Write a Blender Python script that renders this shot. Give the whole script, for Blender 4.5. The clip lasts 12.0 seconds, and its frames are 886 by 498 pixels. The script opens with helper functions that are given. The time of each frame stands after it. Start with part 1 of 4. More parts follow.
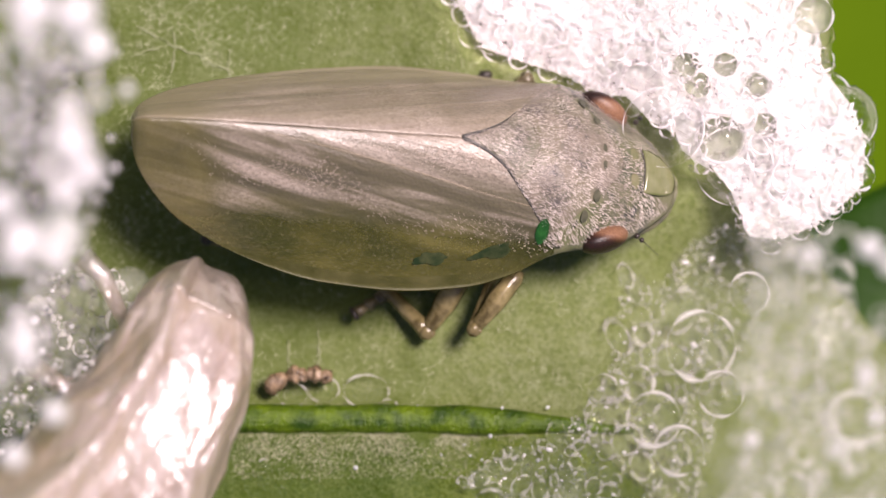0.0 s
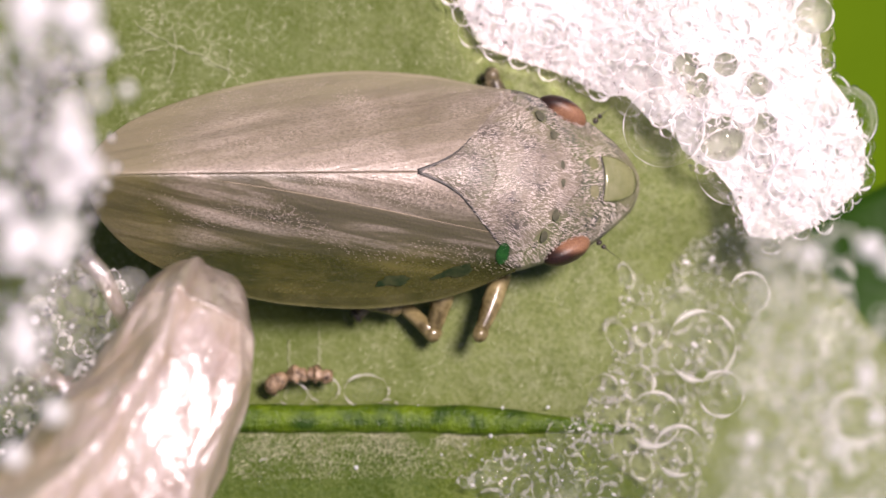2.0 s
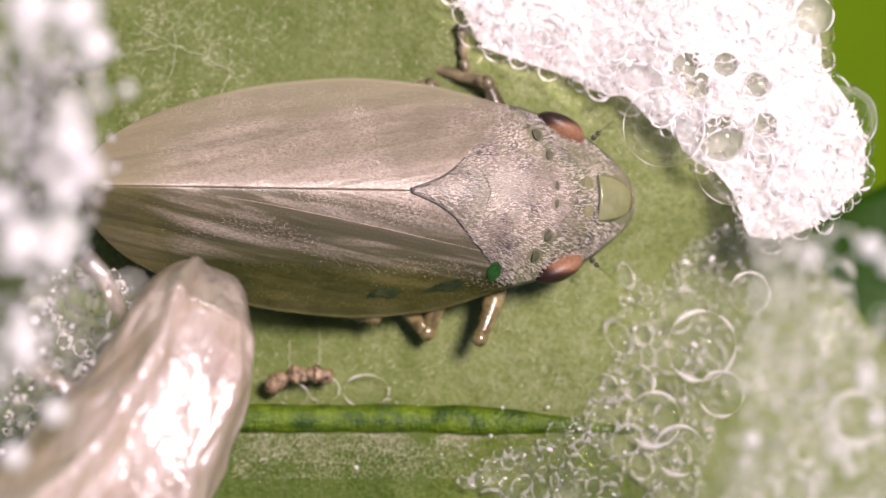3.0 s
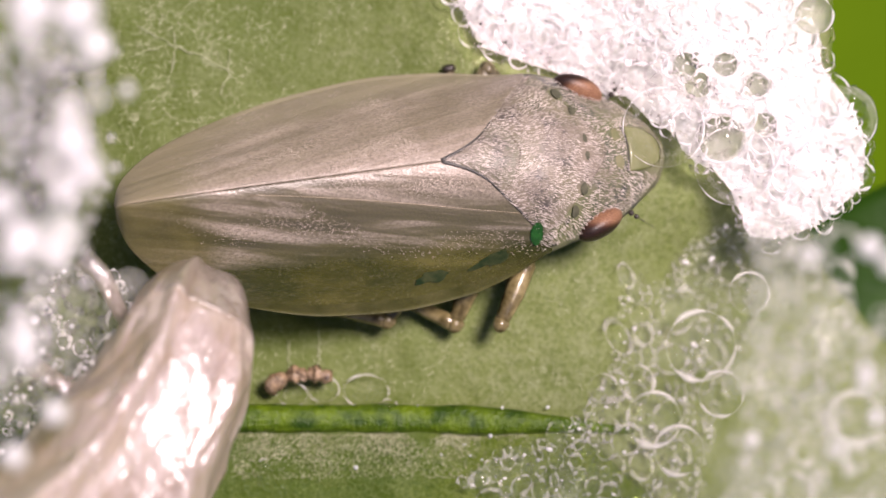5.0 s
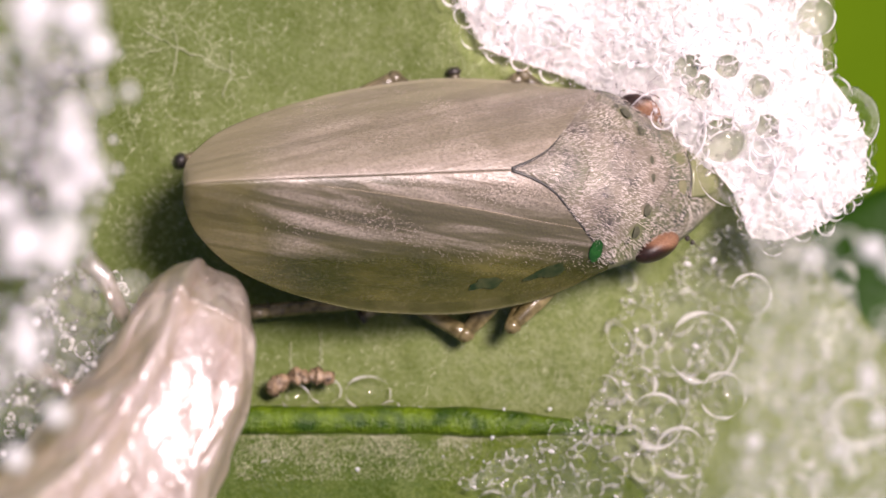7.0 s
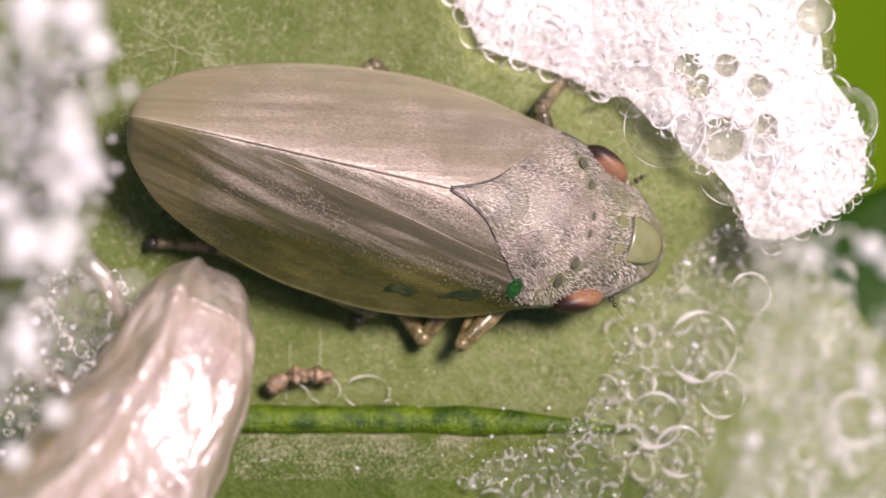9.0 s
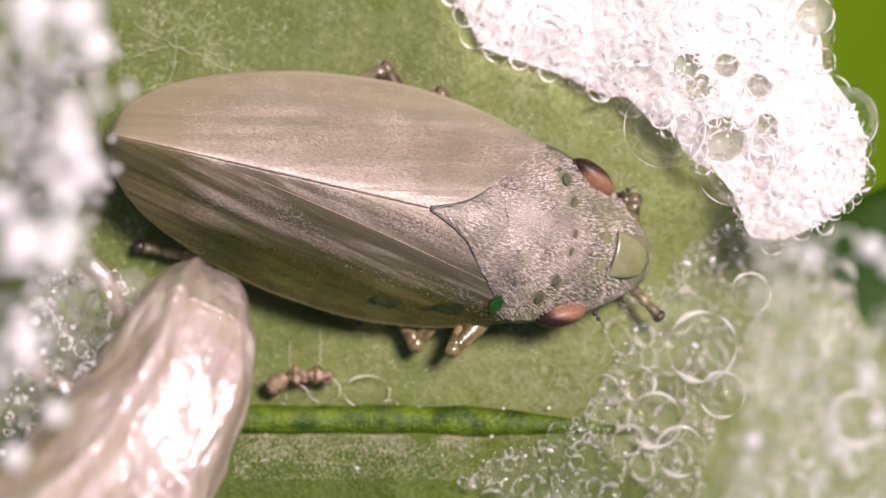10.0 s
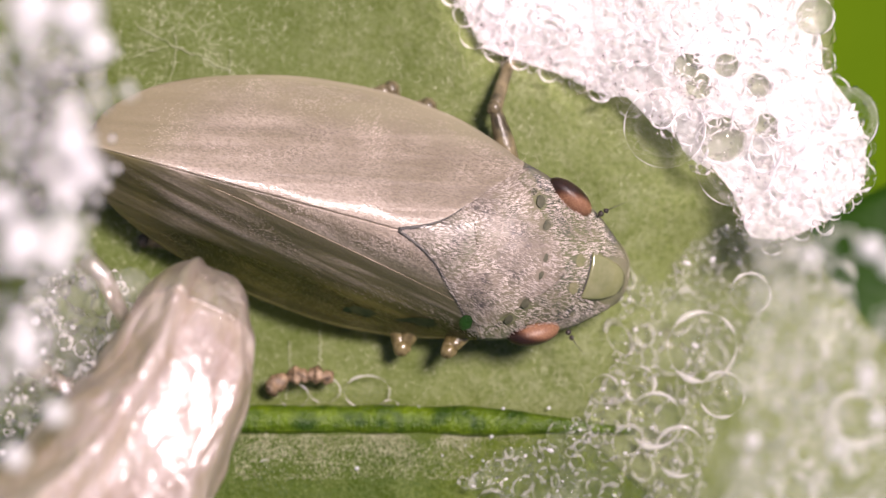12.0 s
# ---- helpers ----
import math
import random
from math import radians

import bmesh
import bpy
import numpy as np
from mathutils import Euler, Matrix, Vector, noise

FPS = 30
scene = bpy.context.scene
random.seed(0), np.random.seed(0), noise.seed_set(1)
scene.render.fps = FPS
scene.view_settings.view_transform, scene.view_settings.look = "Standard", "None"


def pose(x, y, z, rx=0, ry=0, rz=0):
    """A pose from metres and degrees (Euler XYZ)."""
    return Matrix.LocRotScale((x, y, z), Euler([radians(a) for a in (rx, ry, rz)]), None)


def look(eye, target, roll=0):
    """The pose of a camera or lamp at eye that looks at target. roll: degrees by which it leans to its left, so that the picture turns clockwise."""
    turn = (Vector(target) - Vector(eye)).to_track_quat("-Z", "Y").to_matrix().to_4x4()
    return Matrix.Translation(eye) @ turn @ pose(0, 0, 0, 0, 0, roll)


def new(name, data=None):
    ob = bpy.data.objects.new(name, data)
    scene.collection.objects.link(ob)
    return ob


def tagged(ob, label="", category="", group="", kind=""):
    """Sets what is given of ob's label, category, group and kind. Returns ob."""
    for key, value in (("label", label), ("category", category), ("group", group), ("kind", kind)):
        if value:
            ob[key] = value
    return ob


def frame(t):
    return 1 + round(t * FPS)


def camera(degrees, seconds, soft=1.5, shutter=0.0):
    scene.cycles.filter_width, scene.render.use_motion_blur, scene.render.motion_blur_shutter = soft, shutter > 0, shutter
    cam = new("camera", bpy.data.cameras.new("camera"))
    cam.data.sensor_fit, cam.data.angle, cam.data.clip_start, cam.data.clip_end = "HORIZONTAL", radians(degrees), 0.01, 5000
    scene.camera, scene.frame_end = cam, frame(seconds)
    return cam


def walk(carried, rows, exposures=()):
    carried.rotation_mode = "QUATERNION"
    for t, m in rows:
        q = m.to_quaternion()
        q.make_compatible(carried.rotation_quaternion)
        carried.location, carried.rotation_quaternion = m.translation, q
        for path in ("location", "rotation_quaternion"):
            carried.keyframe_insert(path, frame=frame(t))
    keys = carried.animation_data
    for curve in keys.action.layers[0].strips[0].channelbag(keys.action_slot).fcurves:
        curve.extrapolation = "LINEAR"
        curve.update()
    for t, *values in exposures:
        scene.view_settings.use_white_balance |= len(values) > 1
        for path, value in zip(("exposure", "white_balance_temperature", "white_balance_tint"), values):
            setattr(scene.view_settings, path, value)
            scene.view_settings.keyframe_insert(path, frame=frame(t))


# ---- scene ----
# ---- the camera: a macro lens 60 mm above the leaf, looking down, nearly still ----
MM = 0.001
cam = camera(9.7, 12.0, soft=1.5)
cam.data.dof.use_dof = True
cam.data.dof.focus_distance = 0.0587
cam.data.dof.aperture_fstop = 110.0
walk(cam, [(0.0, pose(0.000013, -0.000008, 0.06)), (3.0, pose(0.000008, -0.000010, 0.06)), (5.0, pose(0.000012, -0.000010, 0.06)),
           (5.5, pose(0, 0, 0.06)), (6.2, pose(-0.00001, 0.00001, 0.06)), (7.2, pose(-0.00001, 0.00001, 0.06)),
           (9.0, pose(0, 0, 0.06)), (12.0, pose(0, 0, 0.06))],
     exposures=[(0.0, 0.48, 6600, 30), (12.0, 0.48, 6600, 30)])

# ---- light: a soft sun through haze, high, over the head of the insect ----
SUN = Vector((0.32, 0.24, 0.90)).normalized()
world = bpy.data.worlds.new("sky")
scene.world = world
world.use_nodes = True
sky = world.node_tree.nodes.new("ShaderNodeTexSky")
sky.sky_type, sky.sun_disc = "NISHITA", False
sky.sun_elevation = math.asin(SUN.z)
sky.sun_rotation = math.atan2(SUN.x, SUN.y)
world.node_tree.links.new(sky.outputs[0], world.node_tree.nodes["Background"].inputs[0])
world.node_tree.nodes["Background"].inputs[1].default_value = 0.05
sun = new("sun", bpy.data.lights.new("sun", "SUN"))
sun.data.energy, sun.data.angle, sun.data.color = 5.1, radians(14), (1.0, 0.93, 0.85)
sun.matrix_basis = look(SUN, (0, 0, 0))


# ---- materials ----
class Nodes:
    """A small writer of node trees; lengths in millimetres of the object's own space."""

    def __init__(self, name):
        self.m = bpy.data.materials.new(name)
        self.m.use_nodes = True
        self.t = self.m.node_tree
        self.out = self.t.nodes["Material Output"]
        self.b = self.t.nodes["Principled BSDF"]
        self.co = self.t.nodes.new("ShaderNodeTexCoord").outputs["Object"]

    def put(self, value, socket):
        if hasattr(value, "is_linked"):
            self.t.links.new(value, socket)
        else:
            socket.default_value = (*value, 1) if isinstance(value, tuple) and len(value) == 3 and socket.type == "RGBA" else value

    def at(self, stretch=(1, 1, 1), turn=0.0):
        """Millimetres, turned about z and then stretched."""
        place = self.co
        if turn:
            r = self.t.nodes.new("ShaderNodeMapping")
            r.inputs["Rotation"].default_value = (0, 0, radians(turn))
            self.t.links.new(place, r.inputs[0])
            place = r.outputs[0]
        n = self.t.nodes.new("ShaderNodeMapping")
        n.inputs["Scale"].default_value = [1000 * s for s in stretch]
        self.t.links.new(place, n.inputs[0])
        return n.outputs[0]

    def noise(self, scale, detail=3.0, rough=0.55, stretch=(1, 1, 1), turn=0.0, warp=0.0):
        n = self.t.nodes.new("ShaderNodeTexNoise")
        n.inputs["Scale"].default_value, n.inputs["Detail"].default_value = scale, detail
        n.inputs["Roughness"].default_value, n.inputs["Distortion"].default_value = rough, warp
        self.t.links.new(self.at(stretch, turn), n.inputs["Vector"])
        return n.outputs["Fac"]

    def cells(self, scale, feature="F1", stretch=(1, 1, 1)):
        n = self.t.nodes.new("ShaderNodeTexVoronoi")
        n.feature = feature
        n.inputs["Scale"].default_value = scale
        self.t.links.new(self.at(stretch), n.inputs["Vector"])
        return n.outputs["Distance"]

    def ramp(self, fac, *stops):
        n = self.t.nodes.new("ShaderNodeValToRGB")
        els = n.color_ramp.elements
        while len(els) < len(stops):
            els.new(0.5)
        for e, (p, c) in zip(els, stops):
            e.position, e.color = p, (*c, 1) if isinstance(c, tuple) else (c, c, c, 1)
        self.put(fac, n.inputs[0])
        return n.outputs[0]

    def mix(self, fac, a, b, how="MIX"):
        n = self.t.nodes.new("ShaderNodeMix")
        n.data_type, n.blend_type = "RGBA", how
        self.put(fac, n.inputs[0]), self.put(a, n.inputs[6]), self.put(b, n.inputs[7])
        return n.outputs[2]

    def maths(self, how, a, b=0.0):
        n = self.t.nodes.new("ShaderNodeMath")
        n.operation = how
        self.put(a, n.inputs[0]), self.put(b, n.inputs[1])
        return n.outputs[0]

    def axis(self, k):
        n = self.t.nodes.new("ShaderNodeSeparateXYZ")
        self.t.links.new(self.at(), n.inputs[0])
        return n.outputs[k]

    def along(self, slope, across, length, detail, warp):
        """Streaks that fan out from the middle line: they run where the distance from it grows by slope along x."""
        fan = self.maths("SUBTRACT", self.maths("ABSOLUTE", self.axis(1)), self.maths("MULTIPLY", self.axis(0), slope))
        v = self.t.nodes.new("ShaderNodeCombineXYZ")
        self.put(self.maths("MULTIPLY", self.axis(0), length), v.inputs[0])
        self.put(self.maths("MULTIPLY", fan, across), v.inputs[1])
        self.put(self.maths("MULTIPLY", self.axis(1), 0.2), v.inputs[2])
        n = self.t.nodes.new("ShaderNodeTexNoise")
        n.inputs["Scale"].default_value, n.inputs["Detail"].default_value = 1.0, detail
        n.inputs["Roughness"].default_value, n.inputs["Distortion"].default_value = 0.55, warp
        self.t.links.new(v.outputs[0], n.inputs["Vector"])
        return n.outputs["Fac"]

    def bump(self, height, depth, strength=1.0, after=None):
        n = self.t.nodes.new("ShaderNodeBump")
        n.inputs["Distance"].default_value, n.inputs["Strength"].default_value = depth * MM, strength
        self.put(height, n.inputs["Height"])
        if after:
            self.t.links.new(after, n.inputs["Normal"])
        return n.outputs[0]

    def random(self):
        return self.t.nodes.new("ShaderNodeObjectInfo").outputs["Random"]

    def island(self):
        return self.t.nodes.new("ShaderNodeNewGeometry").outputs["Random Per Island"]

    def set(self, **kw):
        for k, v in kw.items():
            self.put(v, self.b.inputs[k.replace("_", " ")])
        return self.m

    def shader(self, kind, **kw):
        n = self.t.nodes.new(kind)
        for k, v in kw.items():
            self.put(v, n.inputs[k])
        return n.outputs[0]

    def blend(self, fac, a, b):
        n = self.t.nodes.new("ShaderNodeMixShader")
        self.put(fac, n.inputs[0])
        self.t.links.new(a, n.inputs[1]), self.t.links.new(b, n.inputs[2])
        return n.outputs[0]

    def surface(self, s):
        self.t.links.new(s, self.out.inputs[0])
        return self.m


def leaf_material(name, dark, light, down, downy):
    """A downy leaf: two greens, pale felt in a fine net, relief of cells."""
    n = Nodes(name)
    # The left-to-right brightening of the leaf is put into its colour along x.
    x_tone = n.ramp(n.maths("ADD", n.maths("MULTIPLY", n.axis(0), 0.13), n.maths("MULTIPLY", n.noise(0.5, 3), 0.9)), (0.0, 0.25), (0.62, 1.0))
    c = n.mix(n.maths("MULTIPLY", n.ramp(n.noise(0.55, 4), (0.3, 0.25), (0.6, 1.0)), x_tone), dark, light)
    fine = n.ramp(n.noise(7, 5, 0.7, warp=0.6), (0.42, 0.0), (0.72, 1.0))
    broad = n.ramp(n.noise(1.6, 3), (0.35, 0.15), (0.65, 1.0))
    felt = n.maths("MULTIPLY", n.maths("MULTIPLY", fine, broad), n.maths("MULTIPLY", x_tone, downy))
    c = n.mix(felt, c, down)
    c = n.mix(n.maths("MULTIPLY", n.ramp(n.cells(9), (0.0, 1.0), (0.35, 0.0)), 0.25), c, dark)
    c = n.mix(n.ramp(n.noise(26, 3, 0.7), (0.46, 0.0), (0.66, 0.22)), c, down)
    c = n.mix(n.ramp(n.noise(21, 2, 0.6), (0.36, 0.55), (0.50, 0.0)), c, dark)
    bump = n.bump(n.noise(14, 4, 0.7), 0.03, 0.7, n.bump(n.noise(3, 3), 0.08, 0.6))
    n.set(Base_Color=c, Roughness=0.55, Normal=bump, Specular_IOR_Level=0.18)
    thin = n.shader("ShaderNodeBsdfTranslucent", Color=c)
    return n.surface(n.blend(0.22, n.b.outputs[0], thin))


def wing_material(name, turn, olive_from, streak_shade, pale):
    """Fresh forewing: silky rose grey along the back, streaked with dark olive, clear olive at the outer margin and the
    tip. Sunlit left and shaded right side are put into the colour.
    """
    n = Nodes(name)
    streak = n.along(turn, 4.6, 0.34, 4, 0.5)
    silk_tone = n.ramp(n.noise(1.4, 4, 0.6), (0.35, (0.320, 0.262, 0.192)), (0.65, (0.455, 0.378, 0.300)))
    grain = n.ramp(n.noise(32, 3, 0.75, (0.7, 1.25, 1)), (0.44, 0.0), (0.60, 0.7))
    rose = n.mix(grain, silk_tone, (0.17, 0.138, 0.100))
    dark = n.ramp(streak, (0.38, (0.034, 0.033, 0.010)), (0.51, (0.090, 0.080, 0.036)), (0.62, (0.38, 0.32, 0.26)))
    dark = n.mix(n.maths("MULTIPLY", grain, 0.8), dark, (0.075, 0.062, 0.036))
    wide = n.maths("ABSOLUTE", n.axis(1))
    uneven = n.maths("MULTIPLY", n.noise(0.9, 3), 0.34)
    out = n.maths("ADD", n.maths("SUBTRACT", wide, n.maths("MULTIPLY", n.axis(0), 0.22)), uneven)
    c = n.mix(n.ramp(n.maths("MULTIPLY", out, 0.5), (0.10, 0.0), (0.26, streak_shade)), rose, dark)
    margin = n.maths("ADD", n.maths("ADD", wide, n.maths("MULTIPLY", n.axis(0), -0.05)), n.maths("MULTIPLY", uneven, 0.8))
    rear = n.maths("ADD", n.maths("MULTIPLY", n.axis(0), -1.0), n.maths("MULTIPLY", wide, 0.55))
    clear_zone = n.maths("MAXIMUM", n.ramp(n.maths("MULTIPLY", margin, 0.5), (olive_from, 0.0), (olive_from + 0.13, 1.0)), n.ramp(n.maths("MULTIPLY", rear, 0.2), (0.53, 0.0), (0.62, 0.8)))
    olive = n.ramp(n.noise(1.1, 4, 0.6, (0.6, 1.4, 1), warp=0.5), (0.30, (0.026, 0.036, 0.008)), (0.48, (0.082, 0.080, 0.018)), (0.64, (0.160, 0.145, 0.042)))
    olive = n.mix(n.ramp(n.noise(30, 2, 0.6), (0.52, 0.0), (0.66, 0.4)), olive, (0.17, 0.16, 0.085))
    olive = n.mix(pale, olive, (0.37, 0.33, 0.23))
    # The tail is coloured paler on the lit wing than on the shaded one.
    tail = n.ramp(n.maths("MULTIPLY", rear, 0.2), (0.52, 0.0), (0.66, 0.55 if streak_shade < 0.5 else 0.25))
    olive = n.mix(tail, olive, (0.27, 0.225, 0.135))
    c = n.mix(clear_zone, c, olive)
    bump = n.bump(n.cells(34, "F1", (0.8, 1.2, 1)), 0.0028, 1.0, n.bump(n.along(turn, 4.6, 0.34, 2, 0.2), 0.05, 0.8))
    n.set(Base_Color=c, Roughness=0.36, Normal=bump, Specular_IOR_Level=0.45)
    thin = n.shader("ShaderNodeBsdfTranslucent", Color=c)
    silk = n.shader("ShaderNodeBsdfGlossy", Color=(1.0, 0.92, 0.88), Roughness=0.55, Normal=bump)
    body = n.blend(n.maths("MULTIPLY", n.maths("SUBTRACT", 1.0, clear_zone), 0.06), n.blend(0.12, n.b.outputs[0], thin), silk)
    see = n.maths("MULTIPLY", clear_zone, 0.30)
    return n.surface(n.blend(see, body, n.shader("ShaderNodeBsdfTransparent", Color=(0.93, 0.92, 0.82))))


def cuticle_material(name, pale, grey, olive, amount):
    """Soft cuticle of the fore body: pale, blotched dark grey, olive where it shows through."""
    n = Nodes(name)
    blotch = n.maths("MULTIPLY", n.ramp(n.noise(2.2, 3, 0.6, warp=0.4), (0.44, 0.0), (0.60, 1.0)), n.ramp(n.noise(12, 4, 0.7), (0.36, 0.25), (0.56, 1.0)))
    c = n.mix(blotch, pale, grey)
    c = n.mix(n.maths("MULTIPLY", n.ramp(n.noise(1.7, 3), (0.4, 0.0), (0.62, 1.0)), amount), c, olive)
    c = n.mix(n.ramp(n.noise(34, 3, 0.7), (0.45, 0.0), (0.72, 0.45)), c, n.mix(0.5, c, grey))
    bump = n.bump(n.noise(30, 2), 0.006, 0.8, n.bump(n.noise(4, 3), 0.05, 0.6))
    return n.set(Base_Color=c, Roughness=0.45, Normal=bump, Specular_IOR_Level=0.4)


def plain_material(name, a, b, scale, rough, spec=0.5, depth=0.01):
    n = Nodes(name)
    c = n.mix(n.ramp(n.noise(scale, 4, 0.6), (0.35, 0.0), (0.65, 1.0)), a, b)
    bump = n.bump(n.noise(scale * 4, 3, 0.6), depth, 0.8)
    return n.set(Base_Color=c, Roughness=rough, Normal=bump, Specular_IOR_Level=spec)


def margin_material():
    """The thin outer margin of a wing: olive, half clear."""
    n = Nodes("wing_margin")
    c = n.ramp(n.noise(2.5, 4, 0.6), (0.35, (0.050, 0.054, 0.014)), (0.65, (0.125, 0.118, 0.045)))
    n.set(Base_Color=c, Roughness=0.45, Specular_IOR_Level=0.3, Normal=n.bump(n.noise(12, 3), 0.004, 0.8))
    return n.surface(n.blend(0.5, n.b.outputs[0], n.shader("ShaderNodeBsdfTransparent", Color=(0.93, 0.93, 0.84))))


def eye_material():
    """Faceted red-brown eye; shade on its outer, lower and rear side is put in as black."""
    n = Nodes("compound_eye")
    out = n.maths("MULTIPLY", n.maths("SUBTRACT", n.maths("ABSOLUTE", n.axis(1)), 0.79), -3.0)
    low = n.ramp(n.maths("ADD", n.maths("ADD", n.maths("MULTIPLY", n.axis(2), 1.6), 1.85), n.maths("ADD", out, n.maths("MULTIPLY", n.maths("SUBTRACT", n.axis(0), 1.71), 0.7))), (0.50, (0.006, 0.004, 0.003)), (0.61, (0.055, 0.024, 0.011)), (0.80, (0.25, 0.130, 0.072)))
    c = n.mix(n.ramp(n.cells(58), (0.30, 0.0), (0.55, 0.4)), low, (0.05, 0.018, 0.012))
    bump = n.bump(n.maths("SUBTRACT", 1.0, n.cells(58)), 0.003, 0.8)
    return n.set(Base_Color=c, Roughness=0.42, Normal=bump, Specular_IOR_Level=0.35)


def film_material(name, ior, rough, tint, most=0.16):
    """A thin wall of water: it reflects by Fresnel's law and lets the rest pass."""
    n = Nodes(name)
    f = n.t.nodes.new("ShaderNodeFresnel")
    f.inputs["IOR"].default_value = ior
    gloss = n.shader("ShaderNodeBsdfGlossy", Color=(0.97, 0.95, 0.97), Roughness=rough)
    clear = n.shader("ShaderNodeBsdfTransparent", Color=tint)
    return n.surface(n.blend(n.maths("MINIMUM", f.outputs[0], most), clear, gloss))


def froth_material(name, a, b, thin, clear=0.12):
    """Froth too fine to see its cells: white, wet."""
    n = Nodes(name)
    c = n.mix(n.island(), a, b)
    bump = n.bump(n.maths("SUBTRACT", 1.0, n.cells(7)), 0.012, 0.4)
    n.set(Base_Color=c, Roughness=0.22, Normal=bump, Specular_IOR_Level=0.5)
    t = n.blend(thin, n.b.outputs[0], n.shader("ShaderNodeBsdfTranslucent", Color=c))
    return n.surface(n.blend(clear, t, n.shader("ShaderNodeBsdfTransparent", Color=(1.0, 1.0, 1.0))))


def liquid_material(name, colour, clear, thin):
    """Beads of liquid full of the finest bubbles: white, wet, partly clear."""
    n = Nodes(name)
    n.set(Base_Color=colour, Roughness=0.12, Specular_IOR_Level=0.6)
    body = n.blend(thin, n.b.outputs[0], n.shader("ShaderNodeBsdfTranslucent", Color=colour))
    return n.surface(n.blend(clear, body, n.shader("ShaderNodeBsdfTransparent", Color=(0.98, 0.98, 0.97))))


def water_material(name):
    """Threads of clear liquid where the walls of bubbles meet: they bend the light."""
    n = Nodes(name)
    return n.surface(n.shader("ShaderNodeBsdfGlass", Color=(1.0, 0.985, 0.99), Roughness=0.03, IOR=1.33))


def cloudy_material():
    """Thin cloudy liquid, denser in patches."""
    n = Nodes("cloudy_liquid")
    n.set(Base_Color=(0.48, 0.50, 0.47), Roughness=0.15, Specular_IOR_Level=0.5, Normal=n.bump(n.noise(3.5, 3), 0.08, 0.6))
    body = n.blend(0.4, n.b.outputs[0], n.shader("ShaderNodeBsdfTranslucent", Color=(0.48, 0.50, 0.47)))
    much = n.ramp(n.noise(1.5, 4, 0.6, warp=0.4), (0.34, 0.0), (0.5, 0.09), (0.72, 0.17))
    return n.surface(n.blend(much, n.shader("ShaderNodeBsdfTransparent", Color=(1.0, 1.0, 1.0)), body))


def skin_material(name, thin, thick, fold):
    """The cast skin: thin, wet, rosy, half clear, wrinkled along its length."""
    n = Nodes(name)
    c = n.mix(n.ramp(n.noise(1.0, 4, 0.6, (0.4, 1.9, 1), -57, 0.5), (0.36, 0.0), (0.62, 1.0)), (0.52, 0.38, 0.29), (0.86, 0.75, 0.69))
    bump = n.bump(n.noise(fold, 3, 0.5, (0.5, 1.4, 1), -57, 0.7), 0.16, 0.7, n.bump(n.noise(5.0, 3, 0.6, (0.6, 1.3, 1), -57, 1.0), 0.05, 0.6))
    n.set(Base_Color=c, Roughness=0.3, Normal=bump, IOR=1.5, Coat_Weight=1.0, Coat_Roughness=0.16, Coat_Normal=bump)
    body = n.blend(0.4, n.b.outputs[0], n.shader("ShaderNodeBsdfTranslucent", Color=c))
    clear = n.shader("ShaderNodeBsdfTransparent", Color=(0.97, 0.95, 0.93))
    body = n.blend(n.ramp(n.noise(1.1, 3, 0.6, (0.5, 1.6, 1), -57, 0.6), (0.32, thin), (0.62, thick)), body, clear)
    gloss = n.shader("ShaderNodeBsdfGlossy", Color=(1.0, 0.98, 0.98), Roughness=0.33, Normal=bump)
    return n.surface(n.blend(0.20, body, gloss))


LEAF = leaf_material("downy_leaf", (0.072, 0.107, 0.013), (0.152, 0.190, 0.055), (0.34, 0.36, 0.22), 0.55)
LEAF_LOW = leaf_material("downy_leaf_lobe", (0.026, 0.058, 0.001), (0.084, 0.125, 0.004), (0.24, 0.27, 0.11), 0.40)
RIB = plain_material("leaf_rib", (0.014, 0.042, 0.001), (0.080, 0.135, 0.003), 4.6, 0.36, 0.3, 0.05)
FAR_LEAF = plain_material("far_leaf", (0.054, 0.108, 0.0004), (0.070, 0.130, 0.0006), 0.12, 0.7, 0.04, 0.05)
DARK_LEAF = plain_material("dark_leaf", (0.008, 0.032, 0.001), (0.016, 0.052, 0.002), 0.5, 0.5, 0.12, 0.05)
# One wing twice: the left coloured as lit, the right as in shade.
WINGS = {1: wing_material("lit_left_forewing", 0.2, 0.50, 0.34, 0.85), -1: wing_material("shaded_right_forewing", 0.2, 0.40, 0.97, 0.0)}
PRONOTUM = cuticle_material("pronotum_cuticle", (0.215, 0.180, 0.140), (0.052, 0.046, 0.046), (0.155, 0.150, 0.082), 0.6)
SCUTELLUM = cuticle_material("scutellum_cuticle", (0.215, 0.188, 0.145), (0.072, 0.066, 0.060), (0.160, 0.160, 0.100), 0.7)
HEAD = cuticle_material("head_cuticle", (0.165, 0.155, 0.100), (0.060, 0.064, 0.068), (0.125, 0.138, 0.058), 0.7)
PLATE = plain_material("face_cuticle", (0.125, 0.138, 0.055), (0.20, 0.20, 0.105), 2.5, 0.2, 0.7, 0.006)
VERTEX = plain_material("vertex_cuticle", (0.13, 0.135, 0.06), (0.19, 0.18, 0.10), 6.0, 0.4)
PIT = plain_material("pronotal_pit", (0.050, 0.052, 0.034), (0.095, 0.093, 0.060), 9.0, 0.5, 0.3, 0.002)
GREEN_SPOT = plain_material("green_spot", (0.004, 0.045, 0.006), (0.012, 0.09, 0.014), 8.0, 0.35)
